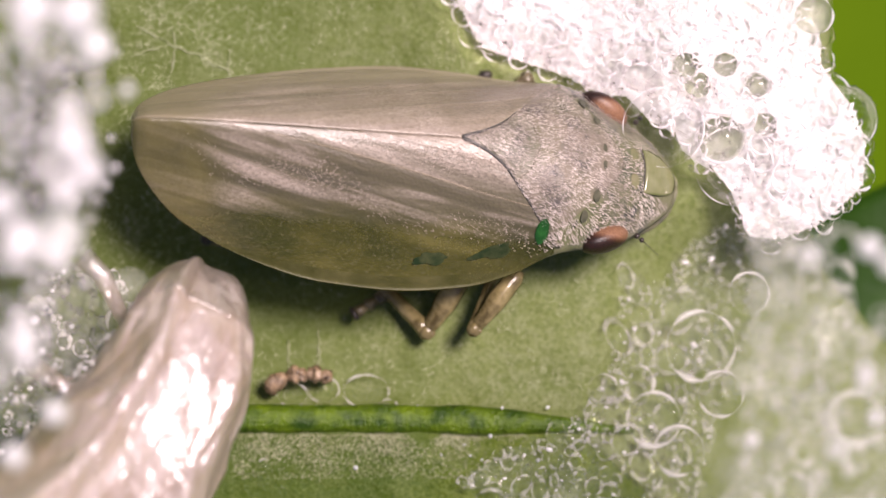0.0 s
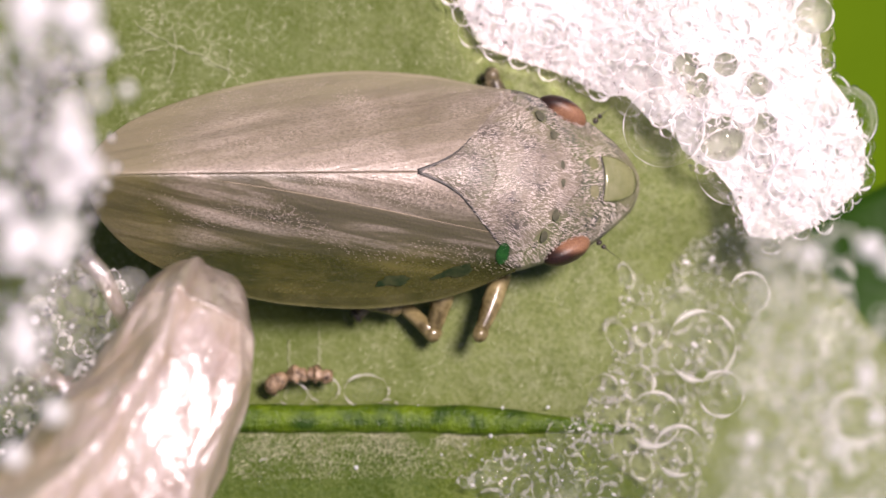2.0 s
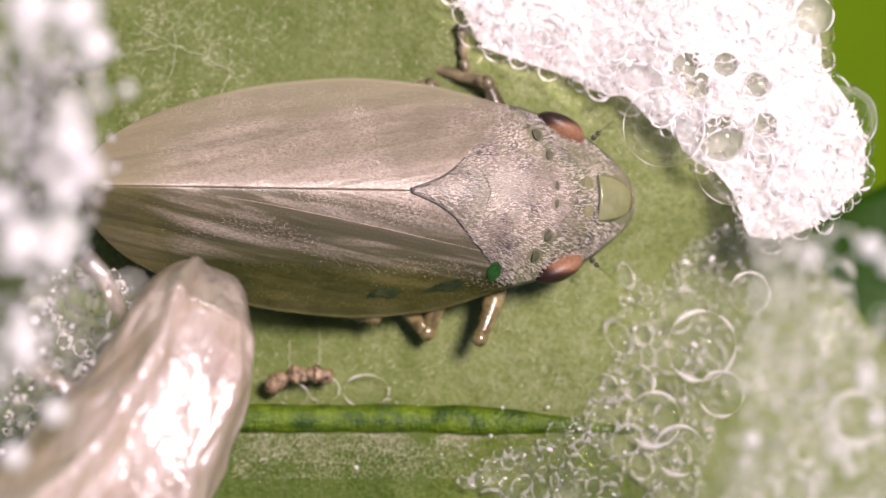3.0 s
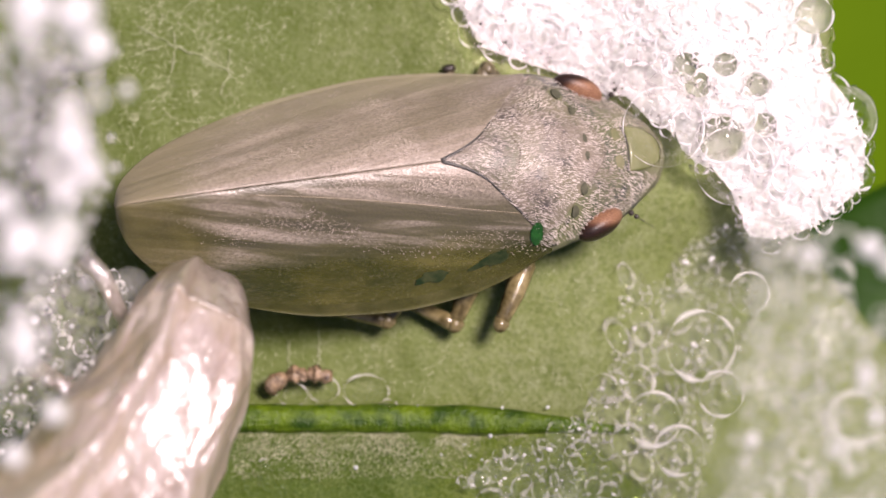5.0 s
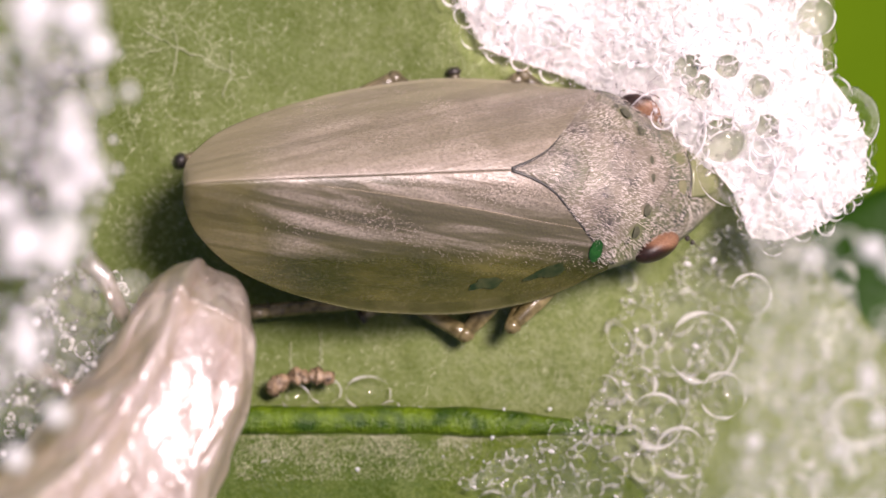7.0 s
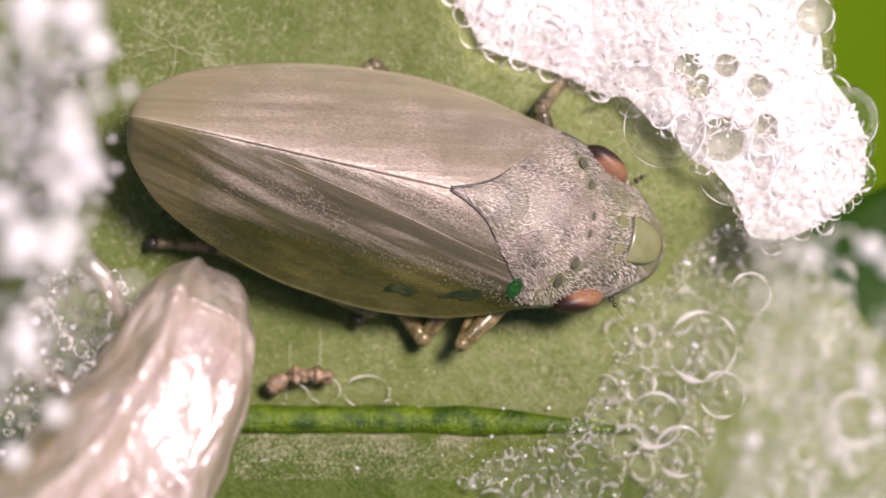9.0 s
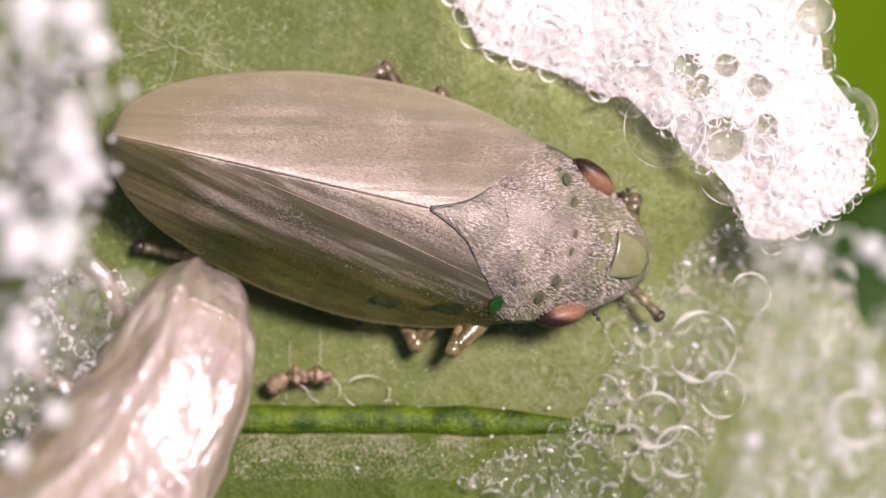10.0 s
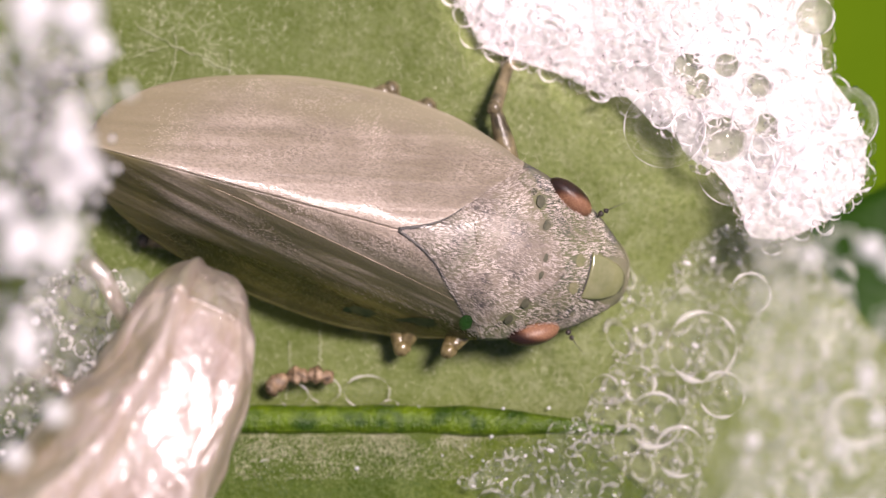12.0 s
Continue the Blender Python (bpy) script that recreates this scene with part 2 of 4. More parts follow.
MOTTLE = plain_material("green_mottle", (0.012, 0.026, 0.010), (0.050, 0.058, 0.024), 7.0, 0.6, 0.1, 0.003)
SUTURE = plain_material("dark_suture", (0.03, 0.03, 0.028), (0.08, 0.075, 0.065), 6.0, 0.5)
VEIN = plain_material("wing_vein", (0.17, 0.135, 0.08), (0.26, 0.21, 0.14), 5.0, 0.45)
HAIR = plain_material("silky_hair", (0.30, 0.255, 0.215), (0.66, 0.58, 0.52), 3.0, 0.22, 0.6, 0.001)
WING_HAIR = plain_material("wing_hair", (0.30, 0.25, 0.195), (0.58, 0.49, 0.42), 2.2, 0.2, 0.6, 0.001)
MARGIN = margin_material()
EYE = eye_material()
BELLY = plain_material("belly", (0.22, 0.20, 0.07), (0.38, 0.34, 0.15), 1.6, 0.45)
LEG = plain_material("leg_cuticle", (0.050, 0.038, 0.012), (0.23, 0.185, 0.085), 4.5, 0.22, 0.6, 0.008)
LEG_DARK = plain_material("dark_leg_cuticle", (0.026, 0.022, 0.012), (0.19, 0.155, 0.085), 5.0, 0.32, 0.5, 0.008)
CLAW = plain_material("claw", (0.012, 0.010, 0.009), (0.035, 0.028, 0.022), 6.0, 0.35)
FILM = film_material("bubble_film", 1.3, 0.04, (0.985, 0.985, 0.985))
FILM_SOFT = film_material("wet_film", 1.35, 0.16, (0.97, 0.98, 0.96))
FROTH = froth_material("fine_froth", (0.90, 0.88, 0.90), (0.97, 0.95, 0.97), 0.5)
LOOSE = froth_material("loose_froth", (0.74, 0.71, 0.74), (0.90, 0.87, 0.90), 0.45, 0.80)
BEAD = liquid_material("liquid_bead", (0.97, 0.95, 0.97), 0.36, 0.45)
WATER = water_material("clear_liquid")
HAZE = liquid_material("watery_froth", (0.84, 0.85, 0.80), 0.88, 0.5)
HOLLOW = liquid_material("bubble_floor", (0.93, 0.94, 0.86), 0.62, 0.5)
BEAD_CLEAR = liquid_material("clear_bead", (0.90, 0.88, 0.85), 0.58, 0.4)
BEAD_PALE = liquid_material("pale_bead", (0.90, 0.88, 0.85), 0.80, 0.4)
MILKY = cloudy_material()
DEW = liquid_material("dew", (0.9, 0.92, 0.95), 0.5, 0.3)
SKIN = skin_material("cast_skin", 0.10, 0.50, 2.4)
SKIN_CLEAR = skin_material("clear_cast_skin", 0.6, 0.9, 2.6)
BROWN = plain_material("brown_skin", (0.045, 0.026, 0.012), (0.34, 0.235, 0.14), 9.0, 0.22, 0.7, 0.03)
DOWN = plain_material("white_down", (0.15, 0.17, 0.07), (0.31, 0.32, 0.20), 3.0, 0.5)
FIBRE = plain_material("fibre", (0.24, 0.28, 0.13), (0.42, 0.44, 0.28), 4.0, 0.5)


# ---- shapes, in millimetres ----
def curve_of(xs, ys):
    """A smooth monotone curve through the given stations."""
    xs, ys = np.array(xs, float), np.array(ys, float)
    h, d = np.diff(xs), np.diff(ys) / np.diff(xs)
    m = np.zeros(len(xs))
    m[0], m[-1] = d[0], d[-1]
    for i in range(1, len(xs) - 1):
        if d[i - 1] * d[i] > 0:
            w1, w2 = 2 * h[i] + h[i - 1], h[i] + 2 * h[i - 1]
            m[i] = (w1 + w2) / (w1 / d[i - 1] + w2 / d[i])

    def at(x):
        x = np.clip(x, xs[0], xs[-1])
        i = np.clip(np.searchsorted(xs, x) - 1, 0, len(xs) - 2)
        t = (x - xs[i]) / h[i]
        return ((1 + 2 * t) * (1 - t) ** 2 * ys[i] + t * (1 - t) ** 2 * h[i] * m[i]
                + t * t * (3 - 2 * t) * ys[i + 1] + t * t * (t - 1) * h[i] * m[i + 1])
    return at


def join(shapes):
    vs, fs, k = [], [], 0
    for v, f in shapes:
        vs.append(np.asarray(v, float))
        fs += [tuple(i + k for i in q) for q in f]
        k += len(v)
    return np.concatenate(vs), fs


def sheet(fn, us, vs):
    """A grid of quads over us and vs; fn gives the place."""
    v = np.array([fn(a, b) for a in us for b in vs], float)
    m = len(vs)
    return v, [(i * m + j, (i + 1) * m + j, (i + 1) * m + j + 1, i * m + j + 1) for i in range(len(us) - 1) for j in range(m - 1)]


def flipped(shape):
    return shape[0], [q[::-1] for q in shape[1]]


BALLS = {}


def ball(centre=(0, 0, 0), radii=(1, 1, 1), level=2, turn=None):
    if level not in BALLS:
        bm = bmesh.new()
        bmesh.ops.create_icosphere(bm, subdivisions=level, radius=1)
        BALLS[level] = (np.array([v.co[:] for v in bm.verts]), [tuple(v.index for v in f.verts) for f in bm.faces])
        bm.free()
    v, f = BALLS[level]
    v = v * np.array(radii)
    if turn:
        v = v @ np.array(turn.to_3x3()).T
    return v + np.array(centre), f


def tube(points, radii, sides=8):
    """A capped tube through points."""
    p = np.array(points, float)
    r = np.broadcast_to(radii, len(p))
    v = []
    for i in range(len(p)):
        d = Vector(p[min(i + 1, len(p) - 1)] - p[max(i - 1, 0)]).normalized()
        a = d.cross(Vector((0.13, 0.21, 0.97))).normalized()
        b = d.cross(a)
        for k in range(sides):
            w = 2 * math.pi * k / sides
            v.append(p[i] + r[i] * (math.cos(w) * np.array(a) + math.sin(w) * np.array(b)))
    f = [(i * sides + k, i * sides + (k + 1) % sides, (i + 1) * sides + (k + 1) % sides, (i + 1) * sides + k)
         for i in range(len(p) - 1) for k in range(sides)]
    return np.array(v), f + [tuple(range(sides))[::-1], tuple((len(p) - 1) * sides + k for k in range(sides))]


def mesh_of(name, shape, material):
    v, f = shape
    me = bpy.data.meshes.new(name)
    me.from_pydata((np.asarray(v) * MM).tolist(), [], f)
    me.polygons.foreach_set("use_smooth", [True] * len(me.polygons))
    me.materials.append(material)
    me.update()
    return me


def part(name, shape, material, parent=None, label="", thick=0.0):
    """One mesh object under a thing or part. thick: a shell's thickness in mm."""
    ob = new(name, mesh_of(name, shape, material))
    ob.parent = parent
    if thick:
        s = ob.modifiers.new("shell", "SOLIDIFY")
        s.thickness, s.offset = thick * MM, -1
    return tagged(ob, label)


def thing(name, label, category, place=(0, 0, 0), group="", kind=""):
    ob = new(name)
    ob.empty_display_size = MM
    ob.location = Vector(place) * MM
    return tagged(ob, label, category, group, kind)


# ---- the leaf and what lies behind it ----
edge_x = curve_of([-4.6, -1.2, -0.58, -0.3, 0.0, 0.33, 1.0, 5.0], [7.2, 6.3, 5.15, 4.80, 4.47, 4.28, 4.45, 4.55])


def leaf_height(x, y):
    z = 0.10 * noise.noise((x * 0.5, y * 0.5, 3.1)) + 0.05 * noise.noise((x * 1.3, y * 1.3, 7.7))
    z += 0.03 * noise.noise((x * 3.2, y * 3.2, 1.7))
    z -= 0.05 * max(0.0, x - 1.6) ** 2
    fall = max(0.0, min(1.0, (0.7 - y) / 1.3))
    z -= 0.20 * min(max(0.0, x - 1.2), 2.4) ** 2 * fall * fall * (3 - 2 * fall)
    if x < -0.2 and -1.9 < y < 0.9:
        fold = -0.9 + 0.37 * (x + 2.0)
        fold = max(-1.3, min(-0.3, fold))
        t = (0.9 - y) / (0.9 - fold) if y > fold else (y + 1.9) / (fold + 1.9)
        t = t * t * (3 - 2 * t) * 0.5 + t * 0.5
        f = min(1.0, (-0.2 - x) / 1.4)
        z -= 0.35 * t * f * f * (3 - 2 * f)
    if y < -1.6:
        z += 0.30 * (1 - math.exp(-((-1.6 - y) / 0.35) ** 2)) * (1 if x < 1.5 else math.exp(-((x - 1.5) / 1.0) ** 2))
    return z


def build_leaf():
    leaf = thing("leaf", "broad pale green downy leaf in full sun", "leaf")
    lower = -1.95
    def blade(y, u):
        x = -7.6 + (edge_x(y) + 7.6) * u
        droop = 1.6 * min(1.0, max(0.0, x - 1.4) / 1.8) * (max(0.0, (5.0 - y) / (5.0 - lower)) ** 6 if y > lower else (y + 4.6) / (lower + 4.6))
        return x, y - droop, leaf_height(x, y - droop)
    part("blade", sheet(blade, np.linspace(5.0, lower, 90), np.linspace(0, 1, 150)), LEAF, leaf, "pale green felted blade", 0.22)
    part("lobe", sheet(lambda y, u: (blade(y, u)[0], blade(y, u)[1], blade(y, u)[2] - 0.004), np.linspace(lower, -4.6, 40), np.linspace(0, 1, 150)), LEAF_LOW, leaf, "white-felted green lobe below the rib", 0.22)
    line = curve_of([-7.5, -4, -2.0, -0.5, 1.0, 2.4], [-2.18, -2.02, -1.955, -1.96, -2.00, -2.12])
    xs = np.linspace(-7.5, 2.2, 60)
    rib = part("rib", tube([(x, line(x), leaf_height(x, line(x)) + 0.02 + 0.02 * noise.noise((x * 2, 0, 0))) for x in xs],
                           [0.17 * (1 if x < 0.6 else max(0.12, 1 - (x - 0.6) / 1.9)) * (1 + 0.18 * noise.noise((x * 2.2, 5, 0))) for x in xs], 12), RIB, leaf, "glossy dark green leaf rib")
    rng = random.Random(5)
    band = []
    while len(band) < 3400:
        x, y = rng.uniform(-2.4, 1.0), -2.13 - 0.50 * rng.random() ** 2.2
        if rng.random() > (1.0 - max(0, x) * 0.8) * (0.5 + 1.0 * noise.noise((x * 2.4, y * 5, 1))):
            continue
        z, a, s = leaf_height(x, y), rng.uniform(0, 6.28), rng.uniform(0.02, 0.05)
        d = np.array((math.cos(a) * s, math.sin(a) * s, s * 0.7))
        q = np.array((-math.sin(a), math.cos(a), 0)) * 0.005
        p = np.array((x, y, z))
        band.append(([p - q, p + q, p + d], [(0, 1, 2)]))
    tagged(part("felt", join(band), DOWN, leaf, "dense white felt below the rib"), kind="stuff")
    felt = []
    while len(felt) < 2600:
        x, y = rng.uniform(-4.4, 2.4), rng.uniform(-1.85, 3.1)
        near = math.exp(-((x + 3.0) ** 2 + (y - 2.2) ** 2) / 0.7) + 0.5 * math.exp(-((x + 3.8) ** 2 + (y - 0.4) ** 2) / 0.8)
        if rng.random() > 0.16 * max(0.05, 0.3 + 1.4 * noise.noise((x * 1.7, y * 1.7, 4))) + 0.9 * near * max(0, 0.4 + 2 * noise.noise((x * 3.2, y * 3.2, 8))):
            continue
        z, a, s = leaf_height(x, y), rng.uniform(0, 6.28), rng.uniform(0.04, 0.11)
        d = np.array((math.cos(a) * s, math.sin(a) * s, s * 0.5))
        q = np.array((-math.sin(a), math.cos(a), 0)) * 0.004
        p = np.array((x, y, z))
        felt.append(([p - q, p + q, p + d], [(0, 1, 2)]))
    tagged(part("felt", join(felt), FIBRE, leaf, "short white leaf hairs"), kind="stuff")
    return leaf


build_leaf()

# Unseen sheet, added to close the place below and bounce green light.
tagged(part("ground", sheet(lambda x, y: (x, y, -320.0), (-40000, -400, 0, 400, 40000), (-40000, -400, 0, 400, 40000)), FAR_LEAF), "unseen plain green ground sheet added far below the leaf", "ground", kind="structure")
far = thing("background_leaf", "bright green sunlit leaf far below", "leaf", (0, 0, -7))
part("blade", sheet(lambda x, y: (x, y, 0.5 * math.sin(x * 0.14) + 0.4 * math.sin(y * 0.19)), np.linspace(-34, 40, 30), np.linspace(-30, 30, 30)), FAR_LEAF, far, "", 0.4)
# The froth's shade on this leaf is put into its dark colour.
shade = thing("shaded_leaf", "dark green glossy leaf behind the froth, shade put into its colour", "leaf", (0, 0, -2.6))
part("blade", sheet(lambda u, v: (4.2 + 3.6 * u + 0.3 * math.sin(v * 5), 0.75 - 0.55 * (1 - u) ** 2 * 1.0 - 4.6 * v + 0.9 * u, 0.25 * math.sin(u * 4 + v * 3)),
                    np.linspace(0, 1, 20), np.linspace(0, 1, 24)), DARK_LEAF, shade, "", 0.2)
part("midrib", tube([(4.3 + 3.4 * t, -0.6 - 1.3 * t, 0.12) for t in np.linspace(0, 1, 12)], 0.09, 8), RIB, shade, "dark midrib")
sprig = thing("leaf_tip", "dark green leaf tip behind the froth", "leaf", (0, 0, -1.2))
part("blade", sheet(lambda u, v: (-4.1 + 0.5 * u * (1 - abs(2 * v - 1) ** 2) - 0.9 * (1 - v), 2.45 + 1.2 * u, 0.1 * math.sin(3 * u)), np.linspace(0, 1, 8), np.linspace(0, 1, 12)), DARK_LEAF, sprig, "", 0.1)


def build_threads():
    rng = random.Random(11)
    for (a, b, c) in (((-3.5, 2.55), (-3.05, 2.3), (-2.4, 2.05)), ((-3.1, 2.6), (-3.0, 2.25), (-3.15, 1.9)), ((-2.45, 2.3), (-2.38, 2.05), (-2.55, 1.75)),
                      ((-3.6, 2.2), (-3.3, 2.35), (-2.95, 2.32)), ((-1.8, -1.75), (-1.75, -1.4), (-1.78, -1.05)), ((-1.42, -1.4), (-1.4, -1.2), (-1.43, -0.95))):
        pts = []
        for i in range(13):
            t = i / 12
            x = (1 - t) ** 2 * a[0] + 2 * t * (1 - t) * b[0] + t * t * c[0] + rng.uniform(-0.02, 0.02)
            y = (1 - t) ** 2 * a[1] + 2 * t * (1 - t) * b[1] + t * t * c[1] + rng.uniform(-0.02, 0.02)
            pts.append((x, y, leaf_height(x, y) + 0.03))
        tagged(part("thread", tube(pts, [0.003 + 0.004 * rng.random() for _ in pts], 5), FIBRE), "fine white thread lying on the leaf", "fibre", "threads on the leaf")


build_threads()


# ---- froth ----
def inside(p, poly):
    x, y = p
    hit = False
    for (x0, y0), (x1, y1) in zip(poly, poly[1:] + poly[:1]):
        if (y0 > y) != (y1 > y) and x < (x1 - x0) * (y - y0) / (y1 - y0) + x0:
            hit = not hit
    return hit


def depth_in(p, poly):
    """How far p lies from the outline."""
    x, y = p
    best = 9.0
    for (x0, y0), (x1, y1) in zip(poly, poly[1:] + poly[:1]):
        dx, dy = x1 - x0, y1 - y0
        t = max(0, min(1, ((x - x0) * dx + (y - y0) * dy) / (dx * dx + dy * dy)))
        best = min(best, math.hypot(x - x0 - t * dx, y - y0 - t * dy))
    return best


def scatter(poly, seed, count, radius, gap, tries=40000):
    """Discs with little overlap inside an outline; radius gives one from a random number and the depth."""
    rng = random.Random(seed)
    xs, ys = [p[0] for p in poly], [p[1] for p in poly]
    done = []
    for _ in range(tries):
        p = (rng.uniform(min(xs), max(xs)), rng.uniform(min(ys), max(ys)))
        if not inside(p, poly):
            continue
        d = depth_in(p, poly)
        r = radius(rng.random(), d, p)
        if all(math.hypot(p[0] - q[0], p[1] - q[1]) > gap * (r + q[2]) for q in done):
            done.append((p[0], p[1], r, d, rng.random()))
            if len(done) >= count:
                break
    return done


def dome(centre, r, level=2, squash=1.0, floor=-0.15):
    """The upper wall of a bubble that sits in froth or on a leaf."""
    v, f = ball((0, 0, 0), (1, 1, 1), level)
    f = [q for q in f if min(v[i][2] for i in q) > floor]
    used = sorted({i for q in f for i in q})
    at = {k: i for i, k in enumerate(used)}
    return v[used] * (r, r * squash, r) + np.array(centre), [tuple(at[i] for i in q) for q in f]


def rim(centre, r, width, tilt=(0, 0), squash=1.0, n=26, sides=6):
    """The bead of liquid round a bubble where its walls meet the next ones, thicker and thinner."""
    t = Euler((tilt[0], tilt[1], 0)).to_matrix()
    v = []
    for k in range(n):
        a = 2 * math.pi * k / n
        w = width * max(0.10, 0.62 + 2.6 * noise.noise((centre[0] * 9 + math.cos(a) * 1.5, centre[1] * 9 + math.sin(a) * 1.5, r * 20)))
        for j in range(sides):
            b = 2 * math.pi * j / sides
            q = r + w * math.cos(b)
            v.append(t @ Vector((q * math.cos(a), squash * q * math.sin(a), w * math.sin(b))))
    f = [(k * sides + j, ((k + 1) % n) * sides + j, ((k + 1) % n) * sides + (j + 1) % sides, k * sides + (j + 1) % sides) for k in range(n) for j in range(sides)]
    return np.array([x[:] for x in v]) + np.array(centre), f


def bubble(parent, x, y, z, r, film, bead, width=0.09, squash=1.0, whole=False):
    """One bubble: its clear wall, and the bead of liquid round it."""
    shape = ball((0, 0, 0), (r, r * squash, r), 4) if whole else dome((0, 0, 0), r, 4, squash)
    ob = part("bubble", shape, film, parent)
    ob.location = Vector((x, y, z)) * MM
    ob.visible_shadow = False
    tilt = (0.5 * noise.noise((x * 5, y * 5, 1)), 0.5 * noise.noise((x * 5, y * 5, 4)))
    part("bead", rim((0, 0, -0.1 * r if not whole else 0), r, width * r, tilt, squash, 40), bead, ob)
    return ob


def many(name, parent, shapes, material, label, shadow=True):
    """What is too small to pick apart, joined."""
    ob = tagged(part(name, join(shapes), material, parent, label), kind="stuff")
    ob.visible_shadow = shadow
    return ob


def milky(outline, height, n=46):
    """A thin uneven sheet of cloudy liquid over an outline."""
    xs, ys = [p[0] for p in outline], [p[1] for p in outline]
    v, f = sheet(lambda a, b: (a, b, height(a, b)), np.linspace(min(xs), max(xs), n), np.linspace(min(ys), max(ys), n))
    f = [q[::-1] for q in f if inside(v[list(q)].mean(0)[:2] + 0.12 * noise.noise(Vector(v[q[0]]) * 4), outline)]
    used = sorted({i for q in f for i in q})
    at = {k: i for i, k in enumerate(used)}
    return v[used], [tuple(at[i] for i in q) for q in f]


def build_upper_froth():
    outline = [(0.04, 3.02), (0.41, 2.28), (0.76, 2.15), (1.36, 1.96), (1.73, 1.76), (1.98, 1.71), (2.08, 1.70), (2.35, 1.42), (2.62, 1.28), (2.70, 1.10), (2.85, 0.96), (3.08, 0.84), (3.25, 0.65), (3.36, 0.40), (3.48, 0.10), (3.87, 0.06), (4.37, 0.26), (4.84, 0.70), (4.87, 1.26), (4.71, 1.64), (4.37, 2.08), (4.29, 3.02)]
    big = [(2.15, 1.67, 0.55, 0.167), (2.48, 1.50, 1.00, 0.134), (2.51, 1.37, 1.00, 0.460), (2.76, 2.07, 1.00, 0.160), (3.21, 2.08, 1.00, 0.147), (2.90, 1.85, 1.00, 0.160), (3.56, 1.85, 1.00, 0.153), (3.09, 1.60, 1.00, 0.128), (3.17, 1.25, 1.00, 0.281), (3.31, 0.93, 1.00, 0.447), (3.41, 0.82, 1.00, 0.134), (3.66, 1.40, 1.00, 0.141), (3.88, 2.37, 1.00, 0.083), (4.22, 1.94, 1.00, 0.109), (4.41, 1.60, 1.00, 0.128), (4.58, 1.48, 1.00, 0.371), (4.22, 2.64, 1.00, 0.217), (1.66, 2.55, 0.55, 0.167), (0.95, 2.46, 0.55, 0.142), (1.45, 2.12, 0.55, 0.180), (1.88, 2.09, 0.55, 0.135), (1.92, 1.86, 0.55, 0.122), (2.17, 1.94, 0.55, 0.129)]
    froth = thing("spittle_froth", "white sunlit mass of spittle froth bubbles", "foam")
    lift = curve_of([0.0, 1.6, 2.2, 3.0, 3.5, 5.0], [0.18, 0.24, 0.44, 0.62, 0.50, 0.45])
    cells = scatter(outline, 8, 900, lambda k, d, p: 0.045 + 0.13 * k ** 2.5, 0.74)
    n = 300
    gx, gy = np.meshgrid(np.linspace(0.0, 4.95, n), np.linspace(0.0, 3.05, n), indexing="ij")
    deep = np.full((n, n), -1.0)
    for i in range(n):
        for k in range(n):
            if inside((gx[i, k], gy[i, k]), outline):
                deep[i, k] = depth_in((gx[i, k], gy[i, k]), outline)
    base = lift(gx) - 0.03 + 0.32 * np.minimum(np.maximum(deep, 0), 1.3) + 0.05 * np.sin(2.3 * gx + 1.1 * gy) * np.sin(1.9 * gy - 0.7 * gx)
    swell = np.zeros((n, n))
    for x, y, r, d, k in cells:
        h = r * r - (gx - x) ** 2 - (gy - y) ** 2
        swell = np.maximum(swell, np.sqrt(np.maximum(h, 0)) * (0.18 + 0.25 * k))
    keep = deep > 0.03
    for x, y, z, r in big:
        if 0.135 < r < 0.3 and x > 2.3:
            keep &= np.hypot(gx - x, gy - y) > r * 0.86
    v = np.stack((gx.ravel(), gy.ravel(), (base + swell).ravel()), 1)
    f = [(i * n + k, (i + 1) * n + k, (i + 1) * n + k + 1, i * n + k + 1) for i in range(n - 1) for k in range(n - 1)
         if keep[i, k] and keep[i + 1, k] and keep[i, k + 1] and keep[i + 1, k + 1]]
    tagged(part("fine_froth", (v, f), FROTH, froth, "dense white fine froth"), kind="stuff")

    def top(x, y):
        i, k = min(n - 1, int(x / 4.95 * n)), min(n - 1, int(y / 3.05 * n))
        return float(base[i, k])
    walls, beads, threads = [], [], []
    for x, y, r, d, k in cells:
        if any(math.hypot(x - q[0], y - q[1]) < q[3] * 0.9 for q in big):
            continue
        if d < 0.25 or r > 0.06:
            walls.append(dome((x, y, top(x, y) + 0.02), r * 1.12, 2))
            threads.append(rim((x, y, top(x, y) + 0.5 * r), r * 1.05, 0.010 + 0.07 * r, (0.8 * k - 0.4, 0.5 * math.sin(9 * k)), 1, 22, 6))
    for x, y, r, d, k in scatter(outline, 23, 260, lambda k, d, p: 0.07 + 0.15 * k * k, 0.58):
        z = top(x, y) + 0.08 + 0.12 * k
        walls.append(dome((x, y, z), r, 3))
        tilt, squash = (1.1 * k - 0.55, 0.6 * math.sin(11 * k)), 0.8 + 0.4 * ((k * 7) % 1)
        if k < 0.55:
            beads.append(rim((x, y, z), r, 0.005 + 0.035 * r, tilt, squash, 28, 5))
        else:
            threads.append(rim((x, y, z), r, 0.008 + 0.075 * r, tilt, squash, 28, 6))
    many("tiny_froth", froth, walls, FILM, "clear tiny bubbles", False)
    many("bead_froth", froth, beads, BEAD, "white beads of liquid round the tiny bubbles")
    many("thread_froth", froth, threads, WATER, "clear threads of liquid between the bubbles", False)
    bowls = []
